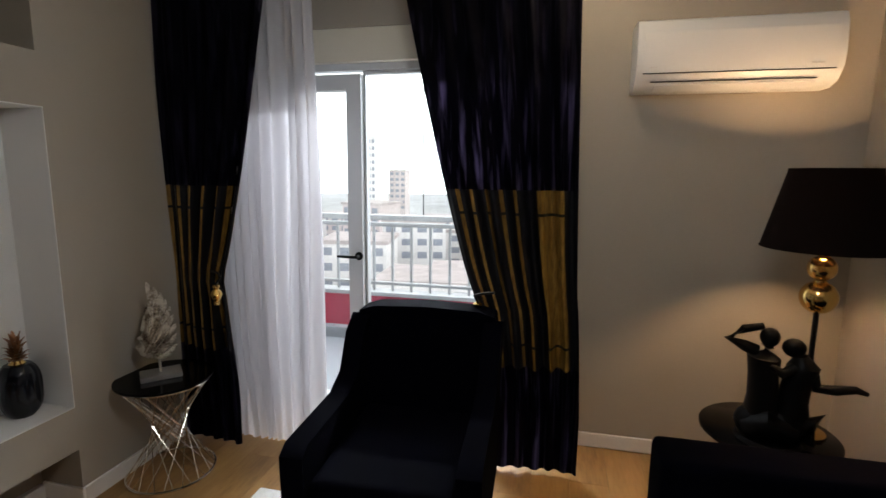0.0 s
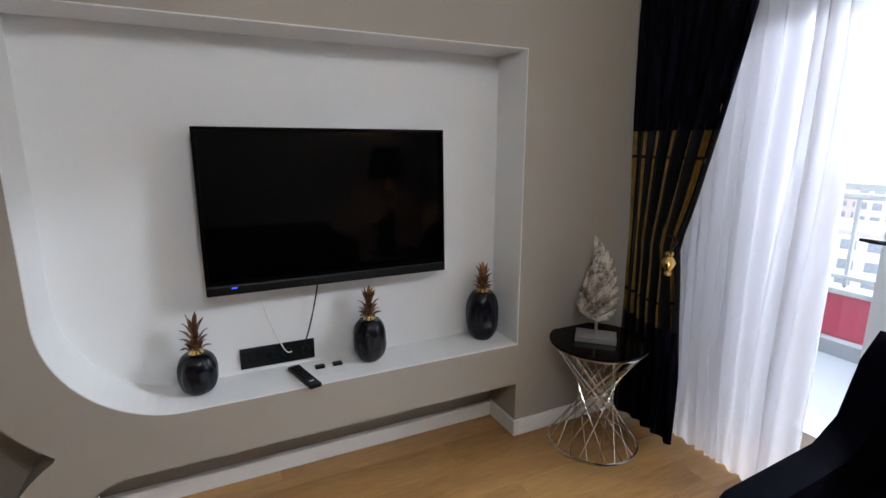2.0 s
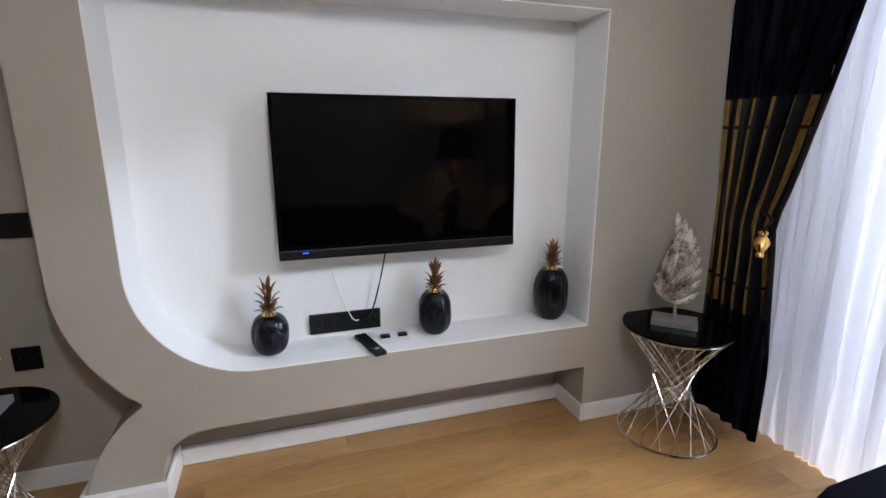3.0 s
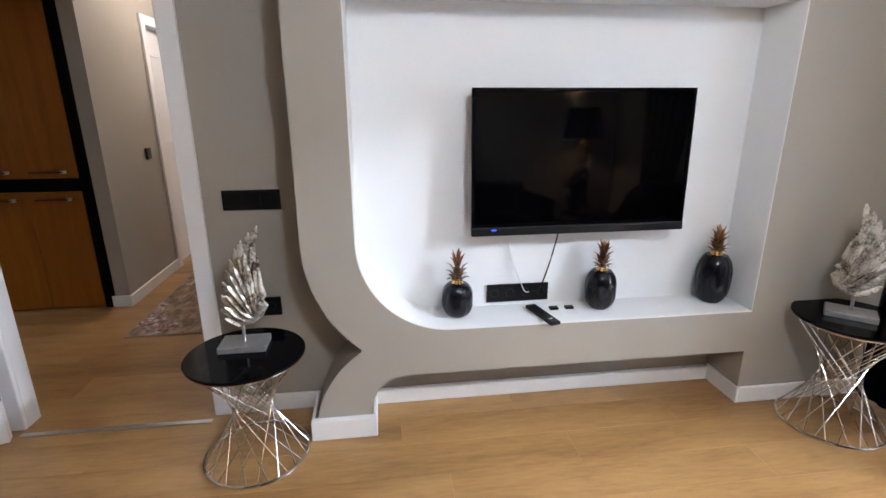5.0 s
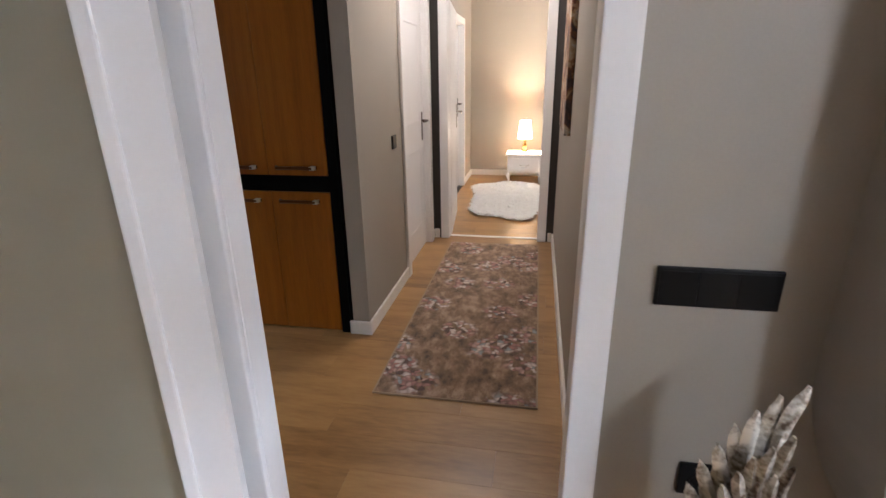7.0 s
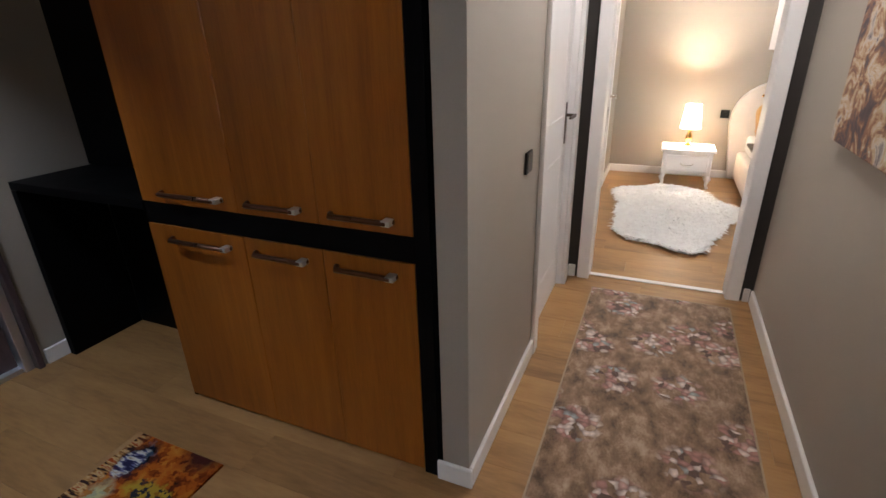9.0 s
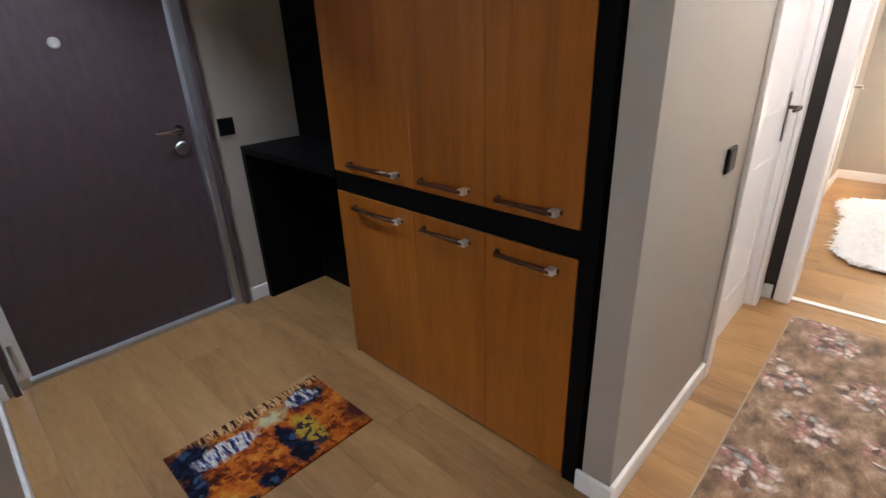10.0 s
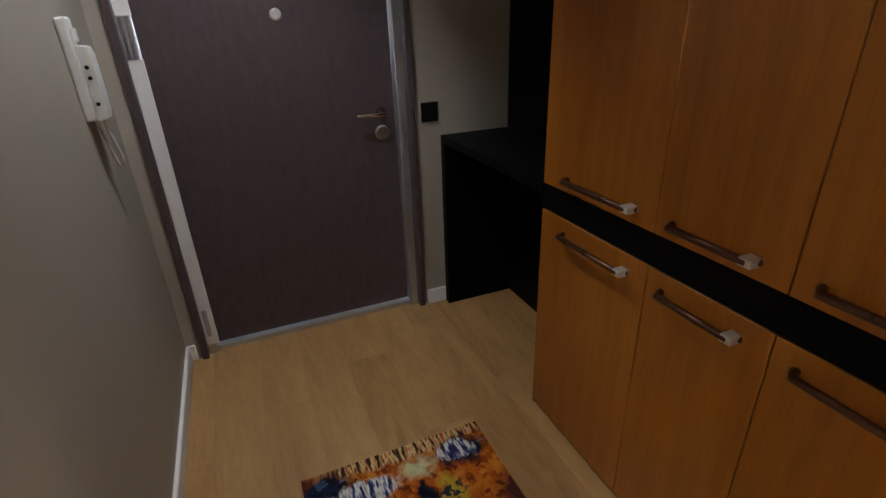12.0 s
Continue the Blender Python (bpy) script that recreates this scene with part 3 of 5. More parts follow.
skirting("baseboard_living_west", WX, D1 + 0.085, WX + 0.016, -0.181)
skirting("baseboard_living_recess", WX, 0.103, WX + 0.032, 1.838, 0.074)
skirting("baseboard_living_panel", -2.04, 1.852, -2.024, NY)
skirting("baseboard_living_return", WX + 0.016, 1.838, -2.024, 1.852)
skirting("baseboard_living_north", 0.1, NY - 0.016, EX, NY)
skirting("baseboard_living_north_west", -2.024, NY - 0.016, -1.80, NY)
skirting("baseboard_living_south_west", WX, SY, WX + 0.016, D0 - 0.09)
skirting("baseboard_corridor_north", BX + 0.02, CN - 0.016, HX - 0.02, CN)
skirting("baseboard_corridor_south", -4.63, CS, -3.735, CS + 0.016)
skirting("baseboard_corridor_south_far", BX + 0.016, CS, -5.53, CS + 0.016)
skirting("baseboard_corner", -3.735, CS - 0.118, -3.719, CS + 0.016)
skirting("baseboard_end_south", BX, CS + 0.016, BX + 0.016, -1.62)
skirting("baseboard_end_north", BX, -0.63, BX + 0.016, CN - 0.016)
skirting("baseboard_entry_side", HX - 0.016, EY + 0.016, HX, D0 - 0.10)
skirting("baseboard_entrance_east", -2.44, EY, HX, EY + 0.016)
skirting("baseboard_entrance_west", -3.745, EY, -3.63, EY + 0.016)
skirting("baseboard_bedroom_far", BFX, -1.74, BFX + 0.016, 1.9)
skirting("baseboard_bedroom_south", -7.02, -1.74, BX - 0.12, -1.724)
skirting("baseboard_bedroom_south_far", BFX + 0.016, -1.74, -8.03, -1.724)

# the shaped plaster panel with its niches on the west wall
PX = -2.04
outer = [(NY, 0.0), (1.852, 0.0), (1.852, 0.274), (0.245, 0.274)]
outer += [(y, z) for y, z in arc(0.245, 0.114, 0.16, 90, 180, 8)] + [(0.085, SK * 0.2), (0.085, 0.0), (-0.163, 0.0)]
outer += arc(0.318, 0.0, 0.481, 178, 124.5, 10)
outer += arc(0.445, 0.878, 0.612, 230, 180, 10) + [(-0.167, H), (NY, H)]
niche = arc(0.445, 0.878, 0.40, 180, 270, 18) + [(1.855, 0.478), (1.855, 1.814), (0.045, 1.814)]
upper = [(0.30, 2.035), (1.846, 2.035), (1.846, 2.45), (0.30, 2.45)]
panel = setting("tv_wall_panel", slab(outer, [niche, upper], lambda u, v, w: (w, u, v), PX, WX), "taupe", "taupe plaster panel with rounded white niche", "wall panel")
back = [(0.02, 0.45), (1.87, 0.45), (1.87, 1.84), (0.02, 1.84)]
part("niche_back", slab(back, [], lambda u, v, w: (w, u, v), WX + 0.006, WX + 0.002), "white_plaster", panel, "white plastered back of the niche")
inner = arc(0.445, 0.878, 0.396, 180, 270, 18) + [(1.851, 0.482), (1.851, 1.810), (0.049, 1.810)]
part("niche_lining", slab(niche, [inner], lambda u, v, w: (w, u, v), PX - 0.001, WX + 0.006), "white_plaster", panel, "white plastered lining of the niche")
bm = box(-2.038, -0.181, 0, -2.006, 0.103, SK + 0.01, 0.003, seg=1)
box(WX + 0.016, -0.181, 0, -2.038, -0.165, SK + 0.01, 0.003, bm=bm, seg=1)
box(WX + 0.016, 0.087, 0, -2.038, 0.103, SK + 0.01, 0.003, bm=bm, seg=1)
part("foot_skirting", bm, "skirting", panel, "white skirting round the panel's foot")


# ---- doors ----
def casing(name, axis, w, side, u0, u1, top, width=0.075, proud=0.022, depth=0.12, label="white lacquered door frame", both=True):
    """Frame round an opening; w is the wall face on its near side, side +1 or -1 the way that it faces; it lines the reveal to the far face."""
    bm = bmesh.new()

    def bar(a, b, lo, hi, wa, wb, r=0.006):
        wa, wb = min(wa, wb), max(wa, wb)
        box(*((wa, a, lo, wb, b, hi) if axis == "x" else (a, wa, lo, b, wb, hi)), r, bm=bm)
    far = w - side * depth
    for s0, s1 in ((w, w + side * proud), (far, far - side * proud))[: 2 if both else 1]:
        bar(u0 - width, u0, 0, top + width, s0, s1)
        bar(u1, u1 + width, 0, top + width, s0, s1)
        bar(u0 + 0.0005, u1 - 0.0005, top, top + width, s0, s1)
    bar(u0 - 0.028, u0, 0, top + 0.03, w - side * 0.001, far + side * 0.001, 0.002)
    bar(u1, u1 + 0.028, 0, top + 0.03, w - side * 0.001, far + side * 0.001, 0.002)
    bar(u0 + 0.0005, u1 - 0.0005, top, top + 0.028, w - side * 0.001, far + side * 0.001, 0.002)
    return setting(name, bm, "white_lacquer", label, "door frame")


casing("trim_living_door", "x", WX, 1, D0, D1, DH, depth=0.085, both=False)
casing("trim_bedroom_door", "x", BX, 1, -1.53, -0.72, 2.05)
casing("trim_corridor_door", "y", CS, 1, -5.46, -4.69, 2.03, depth=0.10)
casing("trim_bedroom_side_door", "y", -1.74, 1, -7.92, -7.13, 2.03, depth=0.11)
setting("threshold_living", box(WX + 0.05, D0 + 0.001, 0.0, WX + 0.075, D1 - 0.001, 0.005, 0.002), "steel", "grey metal floor strip in the doorway", "threshold")
setting("threshold_bedroom", box(BX - 0.09, -1.53, 0.0, BX - 0.05, -0.72, 0.006, 0.002), "white_lacquer", "pale floor strip in the bedroom doorway", "threshold")


def lever(parent, at, out, along, mat="bronze_handle", plate=True):
    """Door handle: plate, neck and lever. at: place, out: away from the leaf, along: the lever's way."""
    at, out, along = Vector(at), Vector(out), Vector(along)
    up = Vector((0, 0, 1))
    bm = bmesh.new()
    if plate:
        bm = cyl(at, at + out * 0.008, 0.026, seg=18)
    cyl(at, at + out * 0.05, 0.009, seg=12, bm=bm)
    tube([at + out * 0.05 - along * 0.008, at + out * 0.054 + along * 0.03, at + out * 0.052 + along * 0.09, at + out * 0.046 + along * 0.125], [0.009, 0.0095, 0.0085, 0.007], 10, bm)
    return part("door_handle", bm, mat, parent, smooth=True)


def hinge(parent, x, y, z, mat="bronze_handle"):
    bm = cyl((x, y, z - 0.05), (x, y, z + 0.05), 0.008, seg=12)
    cyl((x, y, z - 0.058), (x, y, z - 0.05), 0.006, seg=12, bm=bm)
    cyl((x, y, z + 0.05), (x, y, z + 0.058), 0.006, seg=12, bm=bm)
    box(x - 0.002, y, z - 0.048, x + 0.002, y + 0.022, z + 0.048, bm=bm)
    return part("hinge", bm, mat, parent, smooth=True)


def glazed_leaf(m):
    """Leaf along +x from its hinge, 0.82 wide, with one tall etched pane."""
    ob = thing("door_living", m, "white lacquered door with tall etched glass, standing open", "door", kind="structure")
    w, h, t = 0.81, 2.05, 0.042
    out = [(0, 0.008), (w, 0.008), (w, h), (0, h)]
    g0, g1, z0, z1 = 0.122, w - 0.122, 0.31, h - 0.15
    hole = [(g0, z0), (g1, z0), (g1, z1), (g0, z1)]
    bm = slab(out, [hole], lambda u, v, q: (u, q, v), 0, t)
    part("frame", bm, "white_lacquer", ob)
    bm = bmesh.new()
    for y0, y1 in ((-0.010, 0.014), (t - 0.014, t + 0.010)):
        for a in ((g0 - 0.022, z0 - 0.022, g1 + 0.022, z0 + 0.014), (g0 - 0.022, z1 - 0.014, g1 + 0.022, z1 + 0.022), (g0 - 0.022, z0 + 0.0145, g0 + 0.014, z1 - 0.0145), (g1 - 0.014, z0 + 0.0145, g1 + 0.022, z1 - 0.0145)):
            box(a[0], y0, a[1], a[2], y1, a[3], 0.006, bm=bm)
    part("glazing_bead", bm, "white_lacquer", ob)
    part("pane", box(g0, t / 2 - 0.003, z0, g1, t / 2 + 0.003, z1), "frosted", ob, "etched grey glass pane")
    lever(ob, (w - 0.06, t, 1.03), (0, 1, 0), (-1, 0, 0), "steel")
    for z in (0.27, 1.75):
        hinge(ob, -0.004, t + 0.004, z)
        part("hinge_leaf", box(0.002, t, z - 0.045, 0.014, t + 0.003, z + 0.045, 0.001), "bronze_handle", ob)
    return ob


glazed_leaf(pose(-2.205, -1.498, 0, 0, 0, math.degrees(math.atan2(-0.94, 0.34))))


def flush_leaf(name, m, w, h, label, side=1, panel=True, handle="bronze_handle"):
    ob = thing(name, m, label, "door", kind="structure")
    part("leaf", box(0, 0, 0.008, w, 0.04, h, 0.003), "white_lacquer", ob)
    if panel:
        for y in (-0.004, 0.036):
            bm = bmesh.new()
            for z0, z1 in ((0.22, 0.88), (1.08, h - 0.2)):
                for a in ((0.13, z0, w - 0.13, z0 + 0.02), (0.13, z1 - 0.02, w - 0.13, z1), (0.13, z0 + 0.0205, 0.15, z1 - 0.0205), (w - 0.15, z0 + 0.0205, w - 0.13, z1 - 0.0205)):
                    box(a[0], y, a[1], a[2], y + 0.008, a[3], 0.003, bm=bm, seg=1)
            part("moulding", bm, "white_lacquer", ob)
    for y, o in ((0.0, -1), (0.04, 1)):
        bm = box(w - 0.078, y - 0.004, 0.93, w - 0.042, y + 0.004, 1.16, 0.003)
        hp = part("lock_plate", bm, handle, ob)
        lever(ob, (w - 0.06, y, 1.09), (0, o, 0), (-1, 0, 0), handle, False)
    return ob


flush_leaf("door_corridor", pose(-4.695, CS - 0.035, 0, 0, 0, 180), 0.76, 2.02, "white lacquered closed door with bronze handle")
flush_leaf("door_bedroom", pose(BX - 0.125, -1.525, 0, 0, 0, 185.5), 0.79, 2.03, "white lacquered bedroom door, standing open", handle="chrome")
flush_leaf("door_bedroom_side", pose(-7.135, -1.80, 0, 0, 0, 180), 0.78, 2.02, "white lacquered closed door in the bedroom")

# entrance door
ent = thing("door_entrance", pose(-3.035, EY - 0.06, 0), "plum-brown steel entrance door in grey metal frame", "door", kind="structure")
part("leaf", box(-0.50, -0.05, 0.03, 0.50, 0.0, 2.06, 0.006), "entry_door", ent)
bm = bmesh.new()
box(-0.545, -0.06, 0.0, -0.503, 0.045, 2.10, 0.004, bm=bm), box(0.503, -0.06, 0.0, 0.545, 0.045, 2.10, 0.004, bm=bm)
box(-0.502, -0.06, 2.063, 0.502, 0.045, 2.10, 0.004, bm=bm), box(-0.502, -0.05, 0.0, 0.502, 0.030, 0.026, 0.004, bm=bm)
part("frame", bm, "steel", ent, "grey steel frame")
bm = bmesh.new()
box(-0.575, 0.03, 0.0, -0.547, 0.082, 2.14, 0.004, bm=bm), box(0.547, 0.03, 0.0, 0.575, 0.082, 2.14, 0.004, bm=bm)
box(-0.546, 0.03, 2.102, 0.546, 0.082, 2.14, 0.004, bm=bm)
part("architrave", bm, "entry_door", ent, "dark plum architrave")
lever(ent, (-0.43, 0.0, 1.06), (0, 1, 0), (1, 0, 0), "chrome")
part("lock", lathe([(0, 0), (0.036, 0), (0.036, 0.006), (0.03, 0.012), (0.012, 0.013), (0.012, 0.010), (0, 0.010)], 24), "steel", ent, smooth=True, at=pose(-0.43, 0.0, 0.965, -90))
part("peephole", lathe([(0, 0), (0.024, 0), (0.024, 0.005), (0.018, 0.009), (0.010, 0.007), (0, 0.006)], 20), "satin_nickel", ent, smooth=True, at=pose(-0.02, 0.0, 1.492, -90))
for z0, z1 in ((0.06, 1.35), (1.50, 2.04)):
    part("hinge_cover", box(0.490, 0.046, z0, 0.544, 0.058, z1, 0.003), "phone_white", ent, "white hinge-side cover strip")
for z in (0.18, 1.425, 1.9):
    part("hinge", cyl((0.522, 0.055, z - 0.07), (0.522, 0.055, z + 0.07), 0.011, seg=14), "steel", ent, smooth=True)

# ---- balcony door and balcony ----
bd = thing("window_balcony", pose(0, NY + 0.02, 0), "white plastic balcony door with clear glass, closed", "balcony door", kind="structure")


def sash(name, x0, x1, z0, z1, st, y0=0.0, y1=0.06, sub=False):
    fr = part(name, slab([(x0, z0), (x1, z0), (x1, z1), (x0, z1)], [[(x0 + st, z0 + st), (x1 - st, z0 + st), (x1 - st, z1 - st), (x0 + st, z1 - st)]], lambda u, v, w: (u, w, v), y0, y1), "white_pvc", bd)
    pane = part("pane", box(x0 + st - 0.01, y0 + 0.025, z0 + st - 0.01, x1 - st + 0.01, y0 + 0.031, z1 - st + 0.01), "glass", fr)
    pane.visible_shadow = False
    return fr


part("frame", slab([(-1.72, 0.0), (0.02, 0.0), (0.02, 2.19), (-1.72, 2.19)], [[(-1.66, 0.03), (-0.04, 0.03), (-0.04, 2.15), (-1.66, 2.15)]], lambda u, v, w: (u, w, v), 0.02, 0.09), "white_pvc", bd)
lf = sash("sash", -1.655, -1.075, 0.035, 2.125, 0.092, -0.012, 0.05)
sash("fixed_sash", -1.073, -0.045, 0.035, 2.145, 0.016, 0.025, 0.075)
lever(lf, (-1.098, -0.012, 1.05), (0, -1, 0), (-1, 0, 0), "black_bronze")
setting("shutter_box", box(-1.72, NY + 0.005, 2.192, 0.02, NY + 0.19, 2.38, 0.006), "cream_box", "cream roller shutter box over the balcony door", "shutter box")

BY = 4.62
setting("balcony_floor", box(-3.0, NY + 0.2, -0.12, 2.0, BY, -0.015), "tile", "pale tiled balcony floor", "floor")
setting("balcony_parapet", box(-3.0, BY - 0.12, -0.015, 2.0, BY, 0.40), "magenta_wall", "magenta painted balcony parapet", "parapet")
setting("balcony_sill", box(-3.0, BY - 0.15, 0.402, 2.0, BY + 0.02, 0.442, 0.008), "rail_grey", "pale grey sill on the parapet", "sill")
setting("balcony_kerb", box(-3.0, BY - 0.22, -0.015, 2.0, BY - 0.122, 0.09, 0.004), "tile", "pale tiled kerb along the parapet", "kerb")
setting("balcony_wall_west", box(-3.12, NY + 0.2, -0.12, -3.0, BY, H), "facade", "pale rendered balcony side wall", "wall")
setting("balcony_wall_east", box(2.0, NY + 0.2, -0.12, 2.12, BY, H), "facade", "pale rendered balcony side wall", "wall")
setting("balcony_ceiling", box(-3.12, NY + 0.2, H, 2.12, BY + 0.05, H + 0.15), "ceiling", "white painted balcony ceiling", "ceiling")
rail = thing("balcony_railing", pose(0, BY - 0.07, 0), "pale grey metal railing with upright bars", "railing")
part("top_rail", box(-3.0, -0.025, 1.06, 2.0, 0.025, 1.10, 0.008), "rail_grey", rail)
part("bottom_rail", box(-3.0, -0.02, 0.50, 2.0, 0.02, 0.53, 0.006), "rail_grey", rail)
bar = None
for i in range(27):
    x = -2.9 + i * 0.185
    if bar is None:
        bar = part("bar", box(-0.012, -0.012, 0.442, 0.012, 0.012, 1.06, 0.003, seg=1), "rail_grey", rail, at=pose(x, 0, 0))
    else:
        ob = new("bar", bar.data)
        ob.parent, ob.matrix_basis = rail, pose(x, 0, 0)
gl = thing("window_balcony_glazing", pose(0, BY - 0.01, 0), "grey framed folding balcony glazing above the railing", "window", kind="structure")
part("lower_track", box(-3.0, -0.035, 1.115, 2.0, 0.035, 1.165, 0.006), "rail_grey", gl)
part("upper_track", box(-3.0, -0.035, 2.50, 2.0, 0.035, 2.60, 0.006), "rail_grey", gl)
for i in range(8):
    x = -2.99 + i * 0.62
    pn = part("pane", box(x, -0.004, 1.17, x + 0.61, 0.004, 2.50), "glass", gl)
    pn.visible_shadow = False
    part("pane_edge", box(x + 0.611, -0.005, 1.17, x + 0.617, 0.005, 2.50), "black_bronze", gl)


# ---- living room things ----
def curtain(name, m, label, x_out, x_in, tie_out, tie_in, foot_out, foot_in, y, folds, parts, z_top, z_tie, depth=0.05, seed=1, wild=0.3):
    """Pleated cloth gathered at z_tie. parts: (name, z0, z1, material, label). The sheet has thickness."""
    ob = thing(name, m, label, "curtain")
    rnd = random.Random(seed)
    ph = [rnd.uniform(0, 6.28) for _ in range(4)]

    def edge(z, top, tie, foot):
        if tie is None:
            return top + (foot - top) * (z_top - z) / z_top
        if z > z_tie:
            f = (z - z_tie) / (z_top - z_tie)
            return tie + (top - tie) * f ** 0.8
        f = (z_tie - z) / z_tie
        return tie + (foot - tie) * min(1.0, f * 1.6) ** 0.7

    def point(u, z):
        a, b = edge(z, x_out, tie_out, foot_out), edge(z, x_in, tie_in, foot_in)
        near = 1.0 if tie_out is None else min(1.0, abs(z - z_tie) / 0.5 + 0.35)
        w = u + wild * (0.040 * math.sin(9 * u + ph[0] + 0.6 * z) + 0.022 * math.sin(23 * u + ph[1] - 0.4 * z) + 0.010 * math.sin(47 * u + ph[3]))
        f = math.sin(2 * math.pi * folds * w + 0.5 * math.sin(1.7 * z + ph[2]))
        f = math.copysign(abs(f) ** 0.8, f)
        dy = depth * near * min(1.0, 0.3 + z / 0.7) * f * (0.75 + (0.15 + 0.3 * wild) * math.sin(5.3 * u + ph[3]) + 0.3 * wild * math.sin(14 * u + ph[0] + 0.5 * z)) + 0.012 * math.sin(2.2 * z + 5 * u)
        return Vector((a + (b - a) * u, y + dy, z + (0.003 * math.sin(14 * u + ph[1]) if z < 0.08 else 0)))
    nu = folds * 14
    for pname, z0, z1, mat, plabel in parts:
        bm = bmesh.new()
        uv = bm.loops.layers.uv.new("UVMap")
        nv = max(4, int((z1 - z0) / 0.07))
        grids = []
        for off in (0.0, 0.003):
            grids.append([[bm.verts.new(point(i / nu, z0 + (z1 - z0) * j / nv) + Vector((0, off, 0))) for i in range(nu + 1)] for j in range(nv + 1)])
        idx = {}
        for g in grids:
            for j, row in enumerate(g):
                for i, q in enumerate(row):
                    idx[q] = (i / nu, j / nv)
        for k, g in enumerate(grids):
            for j in range(nv):
                for i in range(nu):
                    q = (g[j][i], g[j][i + 1], g[j + 1][i + 1], g[j + 1][i])
                    bm.faces.new(q if k == 0 else q[::-1])
        a, b = grids
        for j in range(nv):
            for i in (0, nu):
                bm.faces.new((a[j][i], a[j + 1][i], b[j + 1][i], b[j][i]))
        for i in range(nu):
            for j in (0, nv):
                bm.faces.new((a[j][i], a[j][i + 1], b[j][i + 1], b[j][i]))
        for f in bm.faces:
            for lp in f.loops:
                lp[uv].uv = idx[lp.vert]
        part(pname, bm, mat, ob, plabel, smooth=True)
    return ob


CY = 2.60
CUT = [("lower_cloth", 0.02, 0.576, "curtain_navy", "plain navy velvet"), ("striped_band", 0.576, 1.479, "gold_stripe", "gold and black striped satin band"), ("upper_cloth", 1.479, 2.55, "curtain_navy", "plain navy velvet")]
NARROW = [CUT[0], ("striped_band", 0.576, 1.479, "gold_stripe_narrow", "black satin band with narrow gold stripes"), CUT[2]]
left_curtain = curtain("drape", pose(0, 0, 0), "floor-length navy velvet drape with gold striped band, tied back", -2.030, -1.345, -2.0, -1.70, -2.015, -1.625, CY - 0.13, 5, NARROW, 2.55, 0.98, 0.04, 3)
right_curtain = curtain("drape", pose(0, 0, 0), "floor-length navy velvet drape with gold striped band, drawn aside", 0.135, -0.72, 0.19, -0.32, 0.225, -0.24, CY, 6, CUT, 2.55, 0.93, 0.038, 5)
for ob in (left_curtain, right_curtain):
    tagged(ob, group="curtains at the balcony door")
net = curtain("net_curtain", pose(0, 0, 0), "white sheer voile curtain, drawn aside behind the drape", -1.99, -1.16, None, None, -1.95, -1.13, CY - 0.035, 15, [("voile", 0.004, 2.55, "sheer", "")], 2.55, 1.0, 0.04, 8, 0.8)


def tie_back(m, label):
    ob = thing("curtain_tieback", m, label, "tieback", "tiebacks")
    prof = [(0, 0), (0.016, 0.0), (0.02, 0.012), (0.014, 0.022), (0.028, 0.045), (0.036, 0.066), (0.028, 0.088), (0.014, 0.102), (0.022, 0.112), (0.022, 0.122), (0.010, 0.132), (0, 0.134)]
    part("finial", lathe(prof, 20), "gold", ob, "gilded urn-shaped finial", smooth=True)
    part("cord", tube([(0, 0, 0.13), (0.012, 0.03, 0.17), (-0.03, 0.06, 0.19), (-0.09, 0.07, 0.20)], 0.007, 8), "gold_stripe", ob, smooth=True)
    return ob


tie_back(pose(-1.68, 2.39, 0.85) @ Matrix.Diagonal((0.85, 0.85, 0.85, 1)), "gold urn-shaped tieback on the tied drape")
tie_back(pose(-0.29, 2.50, 0.80, 0, 0, 180), "gold urn-shaped tieback on the drawn drape")
setting("curtain_rail", box(-2.03, CY - 0.06, 2.552, 0.45, CY + 0.20, 2.618, 0.004), "white_lacquer", "white curtain rail below the ceiling", "curtain rail")

# television
tv = thing("television", pose(-2.158, 1.030, 0.863, 0, -2, 0), "black flat television on the wall, switched off", "television")
part("housing", box(-0.032, -0.487, 0.005, -0.004, 0.487, 0.612, 0.005), "black_satin", tv)
part("rear_bulge", box(-0.07, -0.30, 0.08, -0.032, 0.30, 0.44, 0.015), "black_satin", tv)
part("bracket", box(-0.112, -0.20, 0.16, -0.07, 0.20, 0.40, 0.004), "steel", tv)
part("screen", box(-0.0045, -0.475, 0.048, -0.0015, 0.475, 0.602), "screen", tv, "dark mirror-like screen")
bm = slab([(-0.490, 0.0), (0.490, 0.0), (0.490, 0.614), (-0.490, 0.614)], [[(-0.476, 0.047), (0.476, 0.047), (0.476, 0.603), (-0.476, 0.603)]], lambda u, v, w: (w, u, v), 0.002, -0.006)
part("bezel", bm, "black_gloss", tv)
part("speaker_bar", box(-0.02, -0.489, -0.004, 0.010, 0.489, 0.034, 0.006), "black_satin", tv)
part("standby_light", box(0.010, -0.402, 0.020, 0.0115, -0.382, 0.025), "led", tv, "small blue standby light")
sag = lambda a, b, d, c=10: [Vector(a).lerp(Vector(b), i / c) + Vector((0, 0, -d * 4 * (i / c) * (1 - i / c))) for i in range(c + 1)]
solid("power_cable", tube(sag((-2.24, 0.97, 0.87), (-2.255, 0.885, 0.545), 0.04) + [Vector((-2.262, 0.86, 0.55))], 0.0032), "black_satin", "black cable hanging from the television to the socket", "cable", smooth=True)
